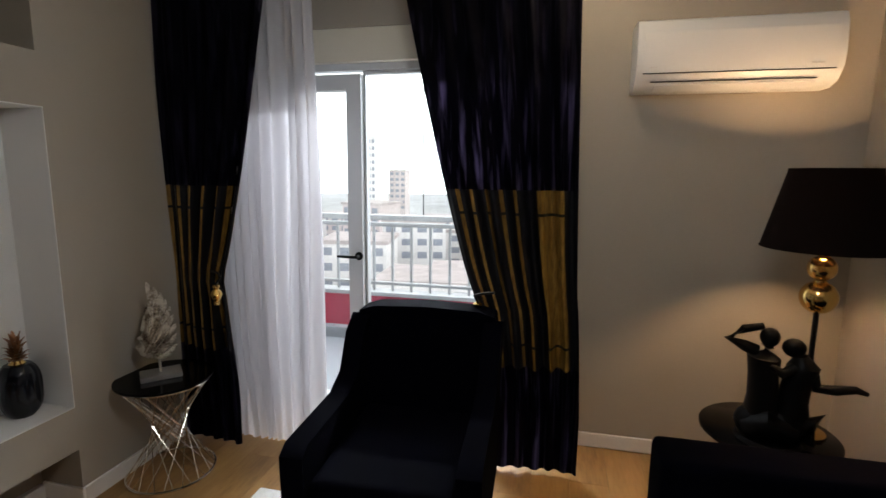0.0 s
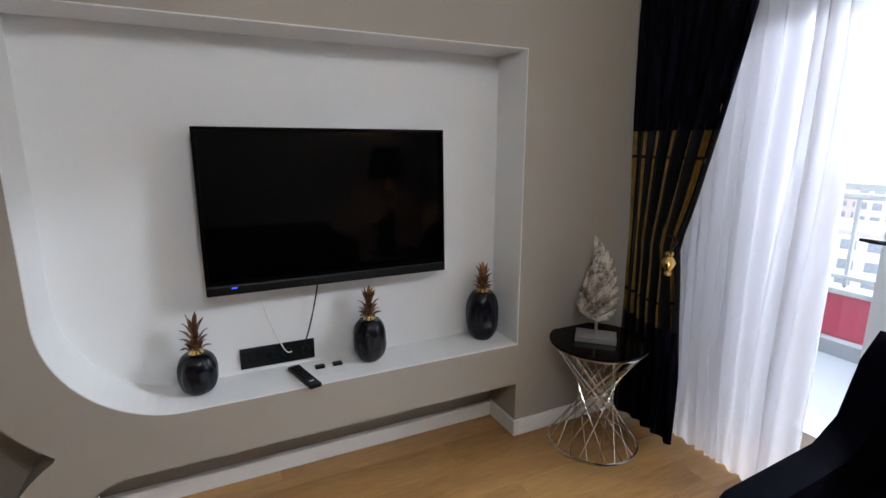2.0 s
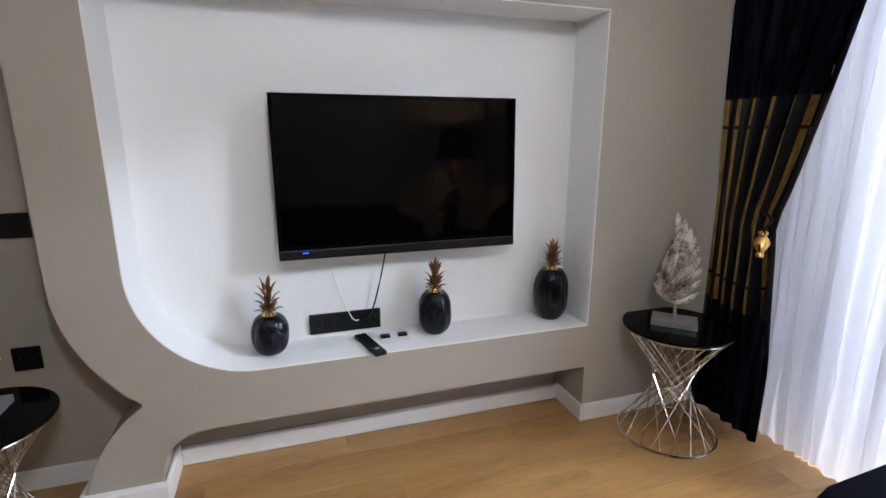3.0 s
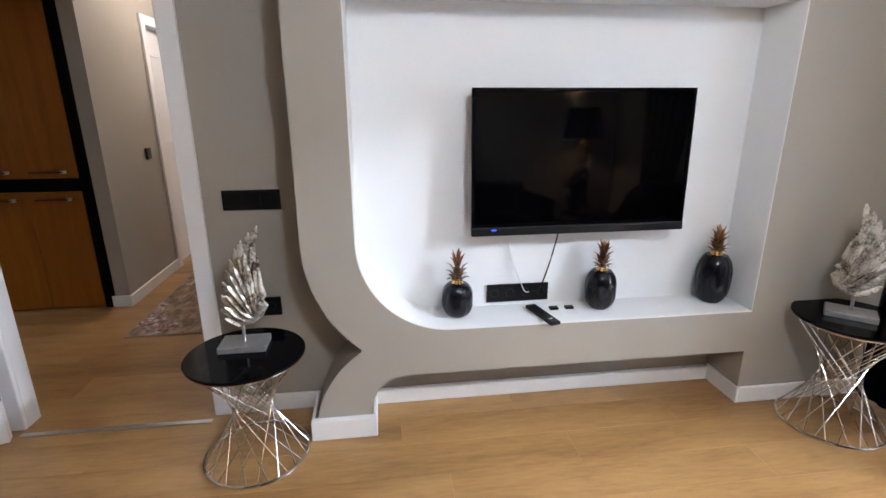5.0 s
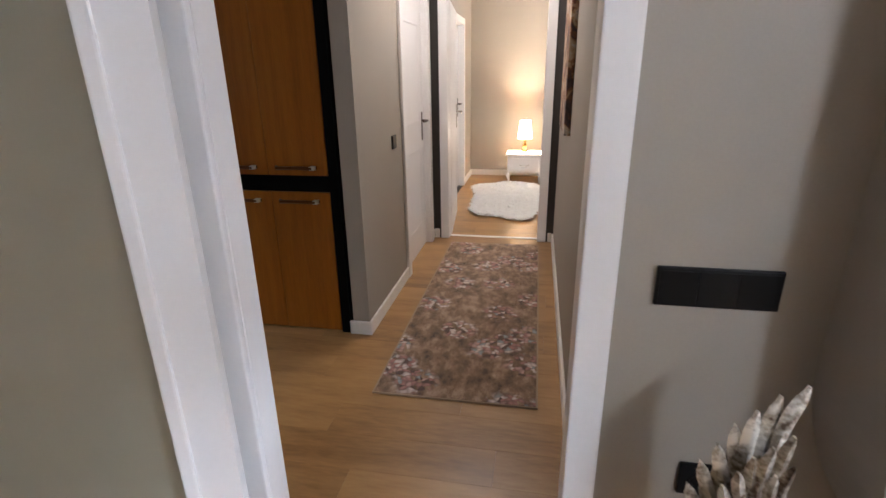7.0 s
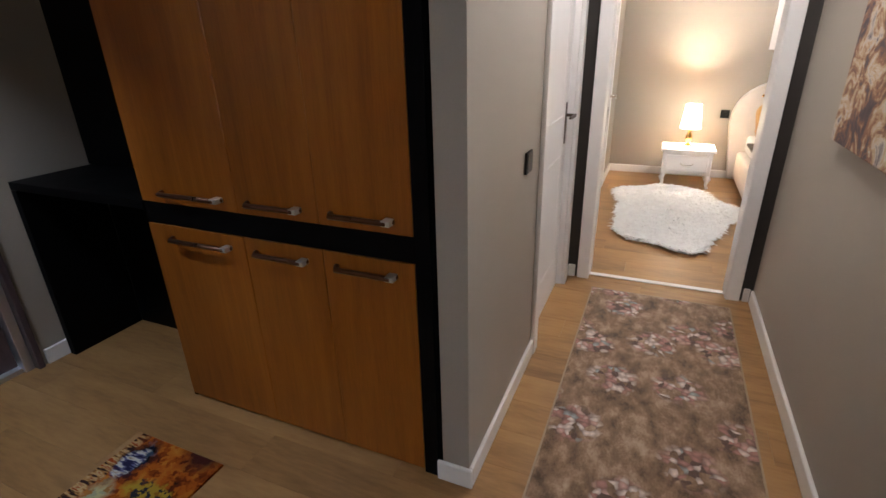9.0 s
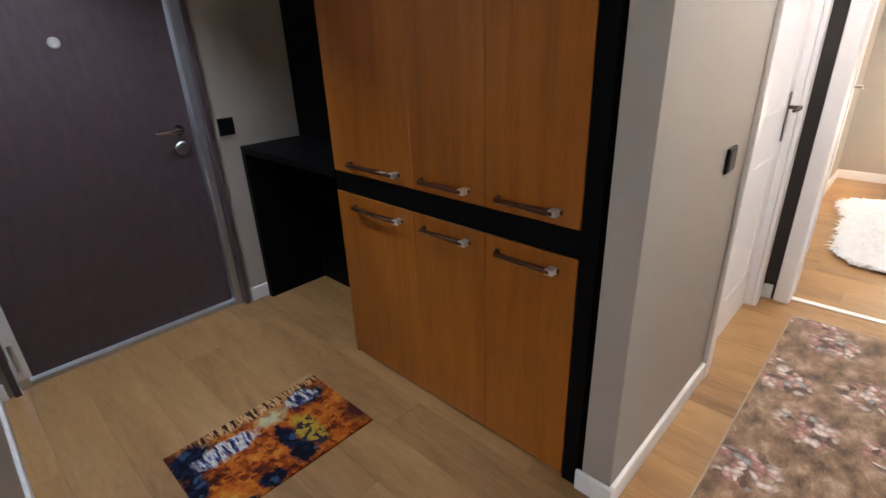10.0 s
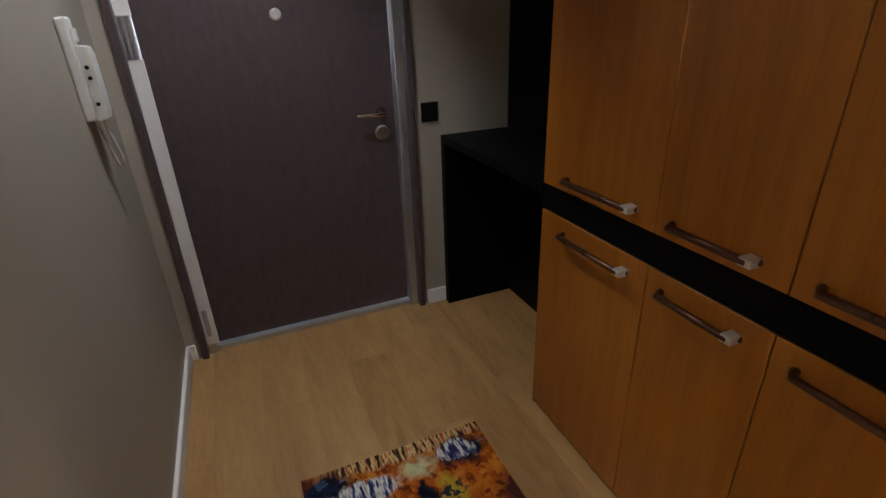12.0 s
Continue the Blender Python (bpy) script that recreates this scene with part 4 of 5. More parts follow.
solid("aerial_cable", tube(sag((-2.262, 0.735, 0.80), (-2.25, 0.80, 0.60), 0.015) + sag((-2.25, 0.80, 0.60), (-2.262, 0.845, 0.548), 0.02), 0.0026), "phone_white", "white aerial cable lying against the niche", "cable", smooth=True)
solid("loose_cable", tube(sag((-2.22, 1.13, 0.87), (-2.22, 1.25, 0.87), 0.018), 0.003), "black_satin", "black cable loop under the television", "cable", smooth=True)


def plate(name, m, w, h, sockets, label, mat="black_satin", rockers=0):
    """Wall plate in its xz plane, facing -y."""
    ob = thing(name, m, label, "socket" if sockets else "switch")
    part("plate", box(-w / 2, -0.010, -h / 2, w / 2, 0, h / 2, 0.003), mat, ob)
    for i in range(sockets):
        x = (i + 0.5 - sockets / 2) * w / max(sockets, 1)
        bm = lathe([(0.021, 0.0), (0.021, 0.003), (0.018, 0.003), (0.017, -0.006), (0, -0.006)], 20)
        part("socket_cup", bm, "black_satin", ob, smooth=True, at=pose(x, -0.010, 0, 90))
    for i in range(rockers):
        x = (i + 0.5 - rockers / 2) * (w - 0.012) / rockers
        part("rocker", box(x - (w - 0.013) / rockers / 2, -0.0125, -h / 2 + 0.007, x + (w - 0.013) / rockers / 2, -0.010, h / 2 - 0.007, 0.001), "black_satin", ob)
    return ob


plate("socket_strip", pose(WX + 0.007, 0.79, 0.545, 0, 0, 90), 0.302, 0.088, 4, "black four-gang socket strip in the niche")
plate("light_switch", pose(WX + 0.001, -0.388, 1.025, 0, 0, 90), 0.238, 0.086, 0, "black wide switch plate by the doorway", rockers=3)
plate("wall_socket", pose(WX + 0.001, -0.353, 0.537, 0, 0, 90), 0.088, 0.088, 1, "black wall socket above the skirting")
plate("light_switch", pose(-3.688, EY + 0.001, 1.05, 0, 0, 180), 0.086, 0.092, 0, "black square switch beside the entrance door", rockers=1)
plate("light_switch", pose(-4.40, CS + 0.001, 1.04, 0, 0, 180), 0.086, 0.086, 0, "black square switch on the corridor wall", rockers=1)
plate("wall_socket", pose(BFX + 0.001, -0.60, 0.70, 0, 0, 90), 0.086, 0.086, 1, "black wall socket beside the bed")


def pineapple(m, r, body, total, label):
    ob = thing("pineapple_ornament", m, label, "ornament", "pineapple ornaments on the niche shelf")

    def wave(a, z):
        s = z / body
        lobe = abs(math.sin(4 * a + 0.9 * math.sin(3.1 * s)))
        return 1 - 0.075 * (1 - lobe) ** 2.2 * math.sin(math.pi * min(1.0, max(0.0, s))) + 0.012 * math.sin(9 * a - 8 * s)
    prof = []
    for i in range(17):
        s = i / 16
        q = max(0.02, 1 - abs(2 * (0.055 + 0.875 * s) - 1) ** 2.7) ** 0.46
        prof.append((r * q, body * s))
    part("body", lathe([(0, 0), *prof, (r * 0.3, body + 0.002), (0, body + 0.003)], 64, wave=wave), "black_ceramic", ob, smooth=True)
    n0 = r * 0.28
    part("neck", lathe([(0, body - 0.004), (n0 * 1.3, body - 0.006), (n0 * 1.35, body + 0.003), (n0, body + 0.011), (n0 * 0.85, body + 0.018), (0, body + 0.020)], 24), "gold", ob, "polished gold neck ring", smooth=True)
    span = total - body - 0.014
    for tier in range(5):
        count = (5, 5, 4, 4, 3)[tier]
        ln = span * (0.36, 0.36, 0.38, 0.40, 0.36)[tier]
        lean = (1.55, 1.25, 1.0, 0.72, 0.36)[tier]
        wd = r * (0.21, 0.20, 0.18, 0.16, 0.14)[tier]
        for k in range(count):
            bm = bmesh.new()
            rows, x, z = [], n0 * 0.45, 0.0
            for i in range(8):
                s = i / 7
                a = lean * (0.85 - 0.75 * s + 0.9 * max(0, s - 0.45) * 2.2)
                if i:
                    x, z = x + ln / 7 * math.sin(a), z + ln / 7 * math.cos(a)
                h = wd * (1 - s ** 2.2) * (0.7 + 0.6 * s) + 0.0005
                rows.append([bm.verts.new((x - 0.30 * h, -h, z + 0.1 * h)), bm.verts.new((x + 0.30 * h, 0, z)), bm.verts.new((x - 0.30 * h, h, z + 0.1 * h)), bm.verts.new((x - 0.05 * h - 0.002, 0, z + 0.001))])
            for a, b in zip(rows, rows[1:]):
                for i in range(4):
                    bm.faces.new((a[i], a[(i + 1) % 4], b[(i + 1) % 4], b[i]))
            bm.faces.new(rows[0]), bm.faces.new(rows[-1])
            z0 = body + 0.012 + span * (0.0, 0.13, 0.28, 0.44, 0.60)[tier]
            part("leaf", bm, "bronze", ob, smooth=True, at=pose(0, 0, z0, 0, 0, 360 * k / count + 37 * tier + 8))
    part("stem", cyl((0, 0, body + 0.01), (0, 0, body + span * 0.72), n0 * 0.5, n0 * 0.22, 10), "bronze", ob, smooth=True)
    return ob


SH = 0.4825
pineapple(pose(-2.185, 0.485, SH), 0.0715, 0.155, 0.325, "squat black ceramic pineapple with bronze leaves")
pineapple(pose(-2.185, 1.168, SH), 0.0725, 0.185, 0.345, "medium black ceramic pineapple with bronze leaves")
pineapple(pose(-2.190, 1.742, SH), 0.080, 0.235, 0.390, "tall black ceramic pineapple with bronze leaves")
rem = thing("remote_control", pose(-2.118, 0.868, SH, 0, 0, 14) @ Matrix.Diagonal((1.15, 1.15, 1, 1)), "slim black remote control on the niche shelf", "remote control")
part("shell", box(-0.095, -0.022, 0, 0.095, 0.022, 0.016, 0.005), "black_satin", rem)
bm = bmesh.new()
for i in range(7):
    for j in range(3):
        cyl((-0.07 + 0.017 * i, -0.012 + 0.012 * j, 0.016), (-0.07 + 0.017 * i, -0.012 + 0.012 * j, 0.018), 0.0038, seg=8, bm=bm)
part("buttons", bm, "black_gloss", rem)
part("label_strip", box(0.055, -0.008, 0.016, 0.062, 0.008, 0.0166), "phone_white", rem)
for y, lab in ((0.945, "small black adapter lying on white paper"), (1.02, "small grey adapter lying on white paper")):
    solid("paper_slip", box(-2.205, y - 0.026, SH, -2.12, y + 0.026, SH + 0.001), "paper", "white paper slip on the niche shelf", "paper", "papers on the shelf")
    solid("adapter", box(-2.20, y - 0.02, SH + 0.001, -2.172, y + 0.02, SH + 0.012, 0.003), "black_satin", lab, "adapter", "adapters on the shelf")


def wire_table(m, label, h=0.4725):
    ob = thing("side_table", m, label, "side table", "round wire side tables")
    part("top", lathe([(0, h - 0.0125), (0.226, h - 0.0125), (0.2285, h - 0.0095), (0.2285, h - 0.0025), (0.226, h), (0, h)], 64), "black_gloss", ob, "black glass top", smooth=True)
    ring = lambda r, z, q: tube([(r * math.cos(a * math.pi / 24), r * math.sin(a * math.pi / 24), z) for a in range(48)], q, 8, closed=True)
    part("top_ring", ring(0.213, h - 0.0185, 0.006), "chrome", ob, smooth=True)
    part("base_ring", ring(0.208, 0.0065, 0.0065), "chrome", ob, smooth=True)
    first = {}
    for k in range(32):
        way = 1 if k % 2 else -1
        a = 11.25 * k
        if way not in first:
            b = radians(136 * way)
            first[way] = part("rod", cyl((0.208, 0, 0.008), (0.211 * math.cos(b), 0.211 * math.sin(b), h - 0.02), 0.0024, seg=6), "chrome", ob, smooth=True, at=pose(0, 0, 0, 0, 0, a))
        else:
            rod = new("rod", first[way].data)
            rod.parent, rod.matrix_basis = ob, pose(0, 0, 0, 0, 0, a)
    return ob


wire_table(pose(-1.962, -0.398, 0), "round black glass side table on twisted chrome wires, by the doorway")
wire_table(pose(-1.842, 2.175, 0, 0, 0, 20), "taller round black glass side table on chrome wires by drape", 0.522)


def wing(m, label, flip=1, lean=0.0):
    """A feathered wing on a pin and block, standing in the xz plane; its shoulder towards +x * flip."""
    ob = thing("wing_sculpture", m, label, "sculpture", "wing sculptures")
    part("base", box(-0.092, -0.06, 0, 0.092, 0.06, 0.026, 0.004), "silver_block", ob, "brushed silver block")
    part("pin", cyl((0.0, 0, 0.026), (0.004 * flip, 0, 0.125), 0.0065, seg=12), "silver_block", ob, smooth=True)
    rnd = random.Random(4)

    def feather(root, ang, ln, w, y, th, mat):
        """A spoon-shaped feather with a raised quill, ang in degrees from upright towards -x."""
        o = Vector((0, 1 if y >= 0 else -1, 0))
        a = Vector(((root[0] + lean * (root[1] - 0.12)) * flip, y, root[1]))
        ang -= math.degrees(math.atan(lean))
        d = Vector((-math.sin(radians(ang)) * flip, 0, math.cos(radians(ang))))
        s = Vector((-d.z, 0, d.x))
        bm = bmesh.new()
        rows = []
        for i in range(9):
            f = i / 8
            h = w * 0.5 * (0.42 + 0.58 * math.sin(math.pi * min(1.0, f / 0.78) / 2)) * (1.0 if f < 0.7 else max(0.05, 1 - ((f - 0.7) / 0.3) ** 2) ** 0.5)
            c = a + d * (ln * f) + s * (0.07 * ln * flip * math.sin(math.pi * f * 0.8)) + o * (0.010 * f)
            q = th * (1 - 0.35 * f)
            rows.append([bm.verts.new(c + s * u * h + o * v * q) for u, v in ((-1, 0), (-0.5, 0.7), (0, 1.25), (0.5, 0.7), (1, 0), (0, -0.6))])
        for p, q in zip(rows, rows[1:]):
            for i in range(6):
                bm.faces.new((p[i], p[(i + 1) % 6], q[(i + 1) % 6], q[i]))
        bm.faces.new(rows[0]), bm.faces.new(rows[-1])
        part("feather", bm, mat, ob, smooth=True)

    # rows of feathers, the outermost along the trailing edge and each next one laid over it towards the shoulder
    for r, count in enumerate((9, 9, 8, 7, 6)):
        for k in range(count):
            f = (k + 0.5 * (r % 2)) / (count - 0.5)
            tip = Vector((0.074 - 0.300 * f + 0.146 * f * f, 0.497 - 0.200 * f - 0.165 * f * f)).lerp(Vector((0.058, 0.150)), 0.185 * r)
            ang = -8 + 58 * f + 2 * r + rnd.uniform(-4, 4)
            ln = (0.185 - 0.110 * f) * (1 - 0.13 * r) * rnd.uniform(0.94, 1.05)
            root = (tip.x + math.sin(radians(ang)) * ln, tip.y - math.cos(radians(ang)) * ln)
            w = (0.027 - 0.005 * f) * (1 - 0.07 * r)
            mat = "silver_dark" if r > 1 and (k + r) % 3 else "silver_leaf"
            for side in ((1, -1) if r else (0,)):
                feather(root, ang, ln, w, side * (0.005 + 0.0055 * r) + 0.004 * (k % 2) * (1 if side >= 0 else -1), 0.009, mat)
    path = [(-0.030, 0.112), (0.0, 0.108), (0.036, 0.118), (0.066, 0.142), (0.085, 0.180), (0.082, 0.215), (0.074, 0.255), (0.068, 0.33)]
    part("shoulder", tube([(flip * (q[0] + lean * (q[1] - 0.12)), 0, q[1]) for q in path], [0.010, 0.015, 0.019, 0.021, 0.020, 0.018, 0.014, 0.008], 12), "silver_leaf", ob, smooth=True)
    part("core", tube([(flip * q[0], 0, q[1]) for q in ((0.0, 0.12), (0.03, 0.16), (0.045, 0.21), (0.052, 0.27))], [0.022, 0.034, 0.028, 0.014], 10), "silver_dark", ob, smooth=True)
    return ob


wing(pose(-2.015, -0.412, 0.4725, 0, 0, 90), "silvered feather wing sculpture on a block", 1, 0.07)
wing(pose(-1.855, 2.165, 0.522, 0, 0, 46) @ Matrix.Diagonal((1.0, 1.0, 0.98, 1)), "silvered feather wing sculpture on a block", -1, -0.09)


def wing_chair(m, label):
    """Faces -y; origin on the floor below the seat's middle."""
    ob = thing("wing_chair", m, label, "armchair")
    part("seat_frame", box(-0.27, -0.40, 0.14, 0.27, 0.30, 0.34, 0.035, seg=3), "navy_velvet", ob, smooth=True)
    part("seat_cushion", box(-0.265, -0.42, 0.342, 0.265, 0.24, 0.46, 0.045, seg=4), "navy_velvet", ob, smooth=True)
    out = [(-0.26, 0.20), (0.26, 0.20), (0.285, 0.45), (0.32, 0.70), (0.345, 0.82), (0.335, 0.885), (0.26, 0.908), (0.0, 0.918), (-0.26, 0.908), (-0.335, 0.885), (-0.345, 0.82), (-0.32, 0.70), (-0.285, 0.45)]
    bm = slab(out, [], lambda u, v, w: (u, w + 0.16 * (v - 0.3), v), 0.24, 0.38)
    bmesh.ops.bevel(bm, geom=[e for e in bm.edges if abs(e.verts[0].co.y - e.verts[1].co.y) < 0.17 and len(e.link_faces) == 2 and e.calc_face_angle(0) > 0.6], offset=0.03, segments=3, affect="EDGES")
    part("backrest", bm, "navy_velvet", ob, smooth=True)
    for s in (-1, 1):
        prof = [(-0.41, 0.14), (0.30, 0.14), (0.40, 0.50), (0.44, 0.84), (0.34, 0.87), (0.24, 0.80), (0.15, 0.64), (0.03, 0.585), (-0.37, 0.575), (-0.42, 0.545)]
        bm = slab(prof, [], lambda u, v, w: (s * (w + 0.02 * max(0, v - 0.5)), u, v), 0.275, 0.365)
        bmesh.ops.bevel(bm, geom=[e for e in bm.edges if len(e.link_faces) == 2 and e.calc_face_angle(0) > 1.2 and max(e.verts[0].co.z, e.verts[1].co.z) > 0.3], offset=0.028, segments=3, affect="EDGES")
        part("arm", bm, "navy_velvet", ob, smooth=True)
        for y in (-0.36, 0.26):
            part("leg", cyl((s * 0.29, y, 0.0), (s * 0.28, y, 0.15), 0.014, 0.024, 12), "black_satin", ob, smooth=True)
    return ob


wing_chair(pose(-0.515, 2.055, 0, 0, 0, 2), "navy velvet wing chair with its back to the balcony door")
sofa = thing("sofa", pose(0.84, 1.50, 0), "dark navy velvet sofa with padded arm", "sofa")
part("base", box(-0.38, -1.2, 0.10, 0.62, 0.28, 0.36, 0.04, seg=3), "navy_velvet", sofa, smooth=True)
part("seat_cushion", box(-0.37, -1.18, 0.36, 0.36, 0.16, 0.47, 0.04, seg=3), "navy_velvet", sofa, smooth=True)
part("backrest", box(0.36, -1.2, 0.36, 0.62, 0.28, 0.80, 0.05, seg=3), "navy_velvet", sofa, smooth=True)
part("arm", box(-0.425, 0.17, 0.30, 0.62, 0.36, 0.685, 0.035, seg=4), "navy_velvet", sofa, smooth=True)
for x, y in ((-0.33, -1.12), (-0.33, 0.24), (0.55, -1.12), (0.55, 0.24)):
    part("leg", cyl((x, y, 0), (x, y, 0.11), 0.018, 0.025, 12), "black_satin", sofa, smooth=True)

# lamp table with lamp and figures in the corner
LT = 0.475
ltab = thing("lamp_table", pose(1.0, 2.42, 0), "round black lamp table in the corner", "side table")
part("top", lathe([(0, LT - 0.03), (0.255, LT - 0.03), (0.265, LT - 0.02), (0.265, LT - 0.008), (0.255, LT), (0, LT)], 48), "black_gloss", ltab, smooth=True)
part("column", lathe([(0.03, 0.03), (0.03, LT - 0.03), (0, LT - 0.03)], 20), "black_satin", ltab, smooth=True)
part("foot", lathe([(0, 0), (0.19, 0), (0.19, 0.012), (0.05, 0.03), (0, 0.035)], 32), "black_satin", ltab, smooth=True)
tl = thing("table_lamp", pose(1.13, 2.42, LT), "table lamp with stacked gold balls and black shade, lit", "lamp")
part("foot", lathe([(0, 0), (0.085, 0), (0.085, 0.012), (0.02, 0.025), (0.012, 0.04), (0, 0.042)], 28), "gold", tl, smooth=True)
part("stem", cyl((0, 0, 0.03), (0, 0, 0.84), 0.011, seg=12), "black_satin", tl, smooth=True)
for z, r in ((0.595, 0.068), (0.715, 0.052)):
    part("ball", ball((0, 0, z), r, seg=28), "gold", tl, smooth=True)
for z in (0.657, 0.773):
    part("collar", lathe([(0, -0.008), (0.022, -0.008), (0.026, 0), (0.022, 0.008), (0, 0.008)], 20), "gold", tl, smooth=True, at=pose(0, 0, z))
part("shade", lathe([(0.225, 0.795), (0.150, 1.115), (0.147, 1.115), (0.222, 0.795)], 48), "shade_cloth", tl, "black fabric drum shade", smooth=True)
for z, r in ((0.797, 0.2245), (1.113, 0.1505)):
    part("shade_rim", tube([(r * math.cos(a * math.pi / 24), r * math.sin(a * math.pi / 24), z) for a in range(48)], 0.003, 6, closed=True), "shade_cloth", tl, smooth=True)
part("bulb", ball((0, 0, 1.015), 0.028, seg=14), "lit_shade", tl, "glowing bulb", smooth=True)
part("shade_carrier", tube([(-0.168, 0, 1.025), (0, 0, 0.895), (0.168, 0, 1.025)], 0.003, 6), "steel", tl)


def figures(m):
    """Two plain seated figures leaning together over a round foot, as one mesh."""
    bm = bmesh.new()
    lathe([(0, 0), (0.13, 0), (0.12, 0.018), (0.05, 0.03), (0, 0.03)], 32, bm)
    # folded legs and hips
    for p, r, q in (((-0.03, 0, 0.07), 0.10, (1.05, 0.8, 0.75)), ((0.06, 0, 0.08), 0.095, (1.0, 0.8, 0.85))):
        ball(p, r, bm, 18, q)
    tube([(-0.08, -0.03, 0.05), (-0.02, -0.08, 0.10), (0.08, -0.07, 0.06)], [0.05, 0.048, 0.03], 12, bm)
    tube([(0.10, -0.02, 0.06), (0.16, -0.05, 0.13), (0.14, -0.04, 0.03)], [0.045, 0.04, 0.026], 12, bm)
    # first figure: arms raised behind the head
    tube([(-0.03, 0, 0.08), (-0.035, 0, 0.18), (-0.04, 0, 0.27), (-0.045, 0, 0.345), (-0.035, 0, 0.39)], [0.080, 0.060, 0.058, 0.064, 0.026], 14, bm)
    ball((-0.030, 0, 0.428), 0.034, bm, 14, (1.15, 1, 1.15))
    tube([(-0.075, 0, 0.365), (-0.125, -0.01, 0.385), (-0.185, -0.01, 0.41), (-0.13, 0, 0.45), (-0.055, 0.01, 0.468)], [0.026, 0.023, 0.020, 0.018, 0.014], 10, bm)
    # second figure: leaning on the first, one arm held out
    tube([(0.07, 0, 0.09), (0.075, 0, 0.18), (0.085, 0, 0.26), (0.10, 0, 0.325), (0.085, 0, 0.365)], [0.078, 0.058, 0.055, 0.060, 0.026], 14, bm)
    ball((0.058, -0.01, 0.398), 0.036, bm, 14, (1.25, 1, 1.05))
    tube([(0.13, 0, 0.315), (0.15, -0.02, 0.25), (0.21, -0.03, 0.255), (0.275, -0.035, 0.27), (0.315, -0.035, 0.258)], [0.025, 0.022, 0.020, 0.015, 0.008], 10, bm)
    tube([(0.06, -0.03, 0.32), (0.015, -0.055, 0.30), (-0.03, -0.05, 0.325)], [0.024, 0.020, 0.014], 10, bm)
    return solid("figure_sculpture", bm, "black_bronze", "black bronze sculpture of seated figures on the lamp table", "sculpture", smooth=True, at=m)


figures(pose(0.965, 2.33, LT, 0, 0, -10) @ Matrix.Diagonal((0.95, 0.95, 1.02, 1)))

# air conditioner
ac = thing("air_conditioner", pose(0.84, NY - 0.001, 1.965), "white wall-mounted air conditioner with closed louvre", "air conditioner")
prof = [(0.0, 0.0), (-0.10, 0.0), (-0.165, 0.022), (-0.205, 0.075), (-0.215, 0.14), (-0.205, 0.26), (-0.185, 0.307), (-0.15, 0.32), (0.0, 0.32)]
bm = slab(prof, [], lambda u, v, w: (w, u, v), -0.43, 0.43)
bmesh.ops.bevel(bm, geom=[e for e in bm.edges if abs(e.verts[0].co.x - e.verts[1].co.x) < 0.01 and len(e.link_faces) == 2 and e.calc_face_angle(0) > 1.2], offset=0.014, segments=3, affect="EDGES")
part("housing", bm, "white_pvc", ac, smooth=True)
bm = slab([(-0.206, 0.070), (-0.219, 0.14), (-0.209, 0.25), (-0.205, 0.25), (-0.212, 0.14), (-0.2, 0.07)], [], lambda u, v, w: (w, u, v), -0.40, 0.40)
part("front_panel", bm, "white_pvc", ac, smooth=True)
part("seam", box(-0.40, -0.2085, 0.066, 0.40, -0.19, 0.0695), "black_satin", ac)
bm = slab([(-0.108, -0.004), (-0.17, 0.018), (-0.172, 0.024), (-0.11, 0.003)], [], lambda u, v, w: (w, u, v), -0.34, 0.34)
part("louvre", bm, "white_pvc", ac)
part("louvre_gap", box(-0.36, -0.183, 0.031, 0.34, -0.17, 0.0345), "black_satin", ac)
part("badge", box(0.30, -0.217, 0.09, 0.35, -0.213, 0.096), "steel", ac)
part("badge", box(-0.37, -0.217, 0.09, -0.34, -0.213, 0.096), "steel", ac)

# pale rug below the chair
solid("area_rug", box(-1.30, 0.7, 0.001, 0.9, 2.14, 0.012, 0.004), "fur", "pale rug below the seats", "rug")

# recessed spot in the ceiling before the curtain
sp = thing("ceiling_spot", pose(0.18, 2.42, 0), "small round recessed ceiling spot, lit", "ceiling spot")
part("ring", lathe([(0.034, 2.603), (0.045, 2.606), (0.046, 2.618), (0.034, 2.618)], 28), "steel", sp, smooth=True)
part("lens", lathe([(0, 2.606), (0.033, 2.607), (0.033, 2.618), (0, 2.618)], 28), "ceiling_diffuser", sp, "glowing lens", smooth=True)

# unseen ceiling lamp, added to carry the living room's fill light
cl = thing("added_ceiling_lamp", pose(0.1, 0.8, 0), "added round ceiling lamp with three bulbs, out of view", "ceiling lamp")
part("rose", lathe([(0, 2.58), (0.07, 2.58), (0.08, 2.618), (0, 2.618)], 24), "gold", cl, smooth=True)
part("rod", cyl((0, 0, 2.42), (0, 0, 2.585), 0.008, seg=10), "gold", cl)
for k in range(3):
    a = 2 * math.pi * k / 3
    part("arm", tube([(0, 0, 2.43), (0.12 * math.cos(a), 0.12 * math.sin(a), 2.40), (0.24 * math.cos(a), 0.24 * math.sin(a), 2.43)], 0.007, 8), "gold", cl, smooth=True)
    part("bulb", ball((0.24 * math.cos(a), 0.24 * math.sin(a), 2.465), 0.03, seg=12), "ceiling_diffuser", cl, "glowing bulb", smooth=True)


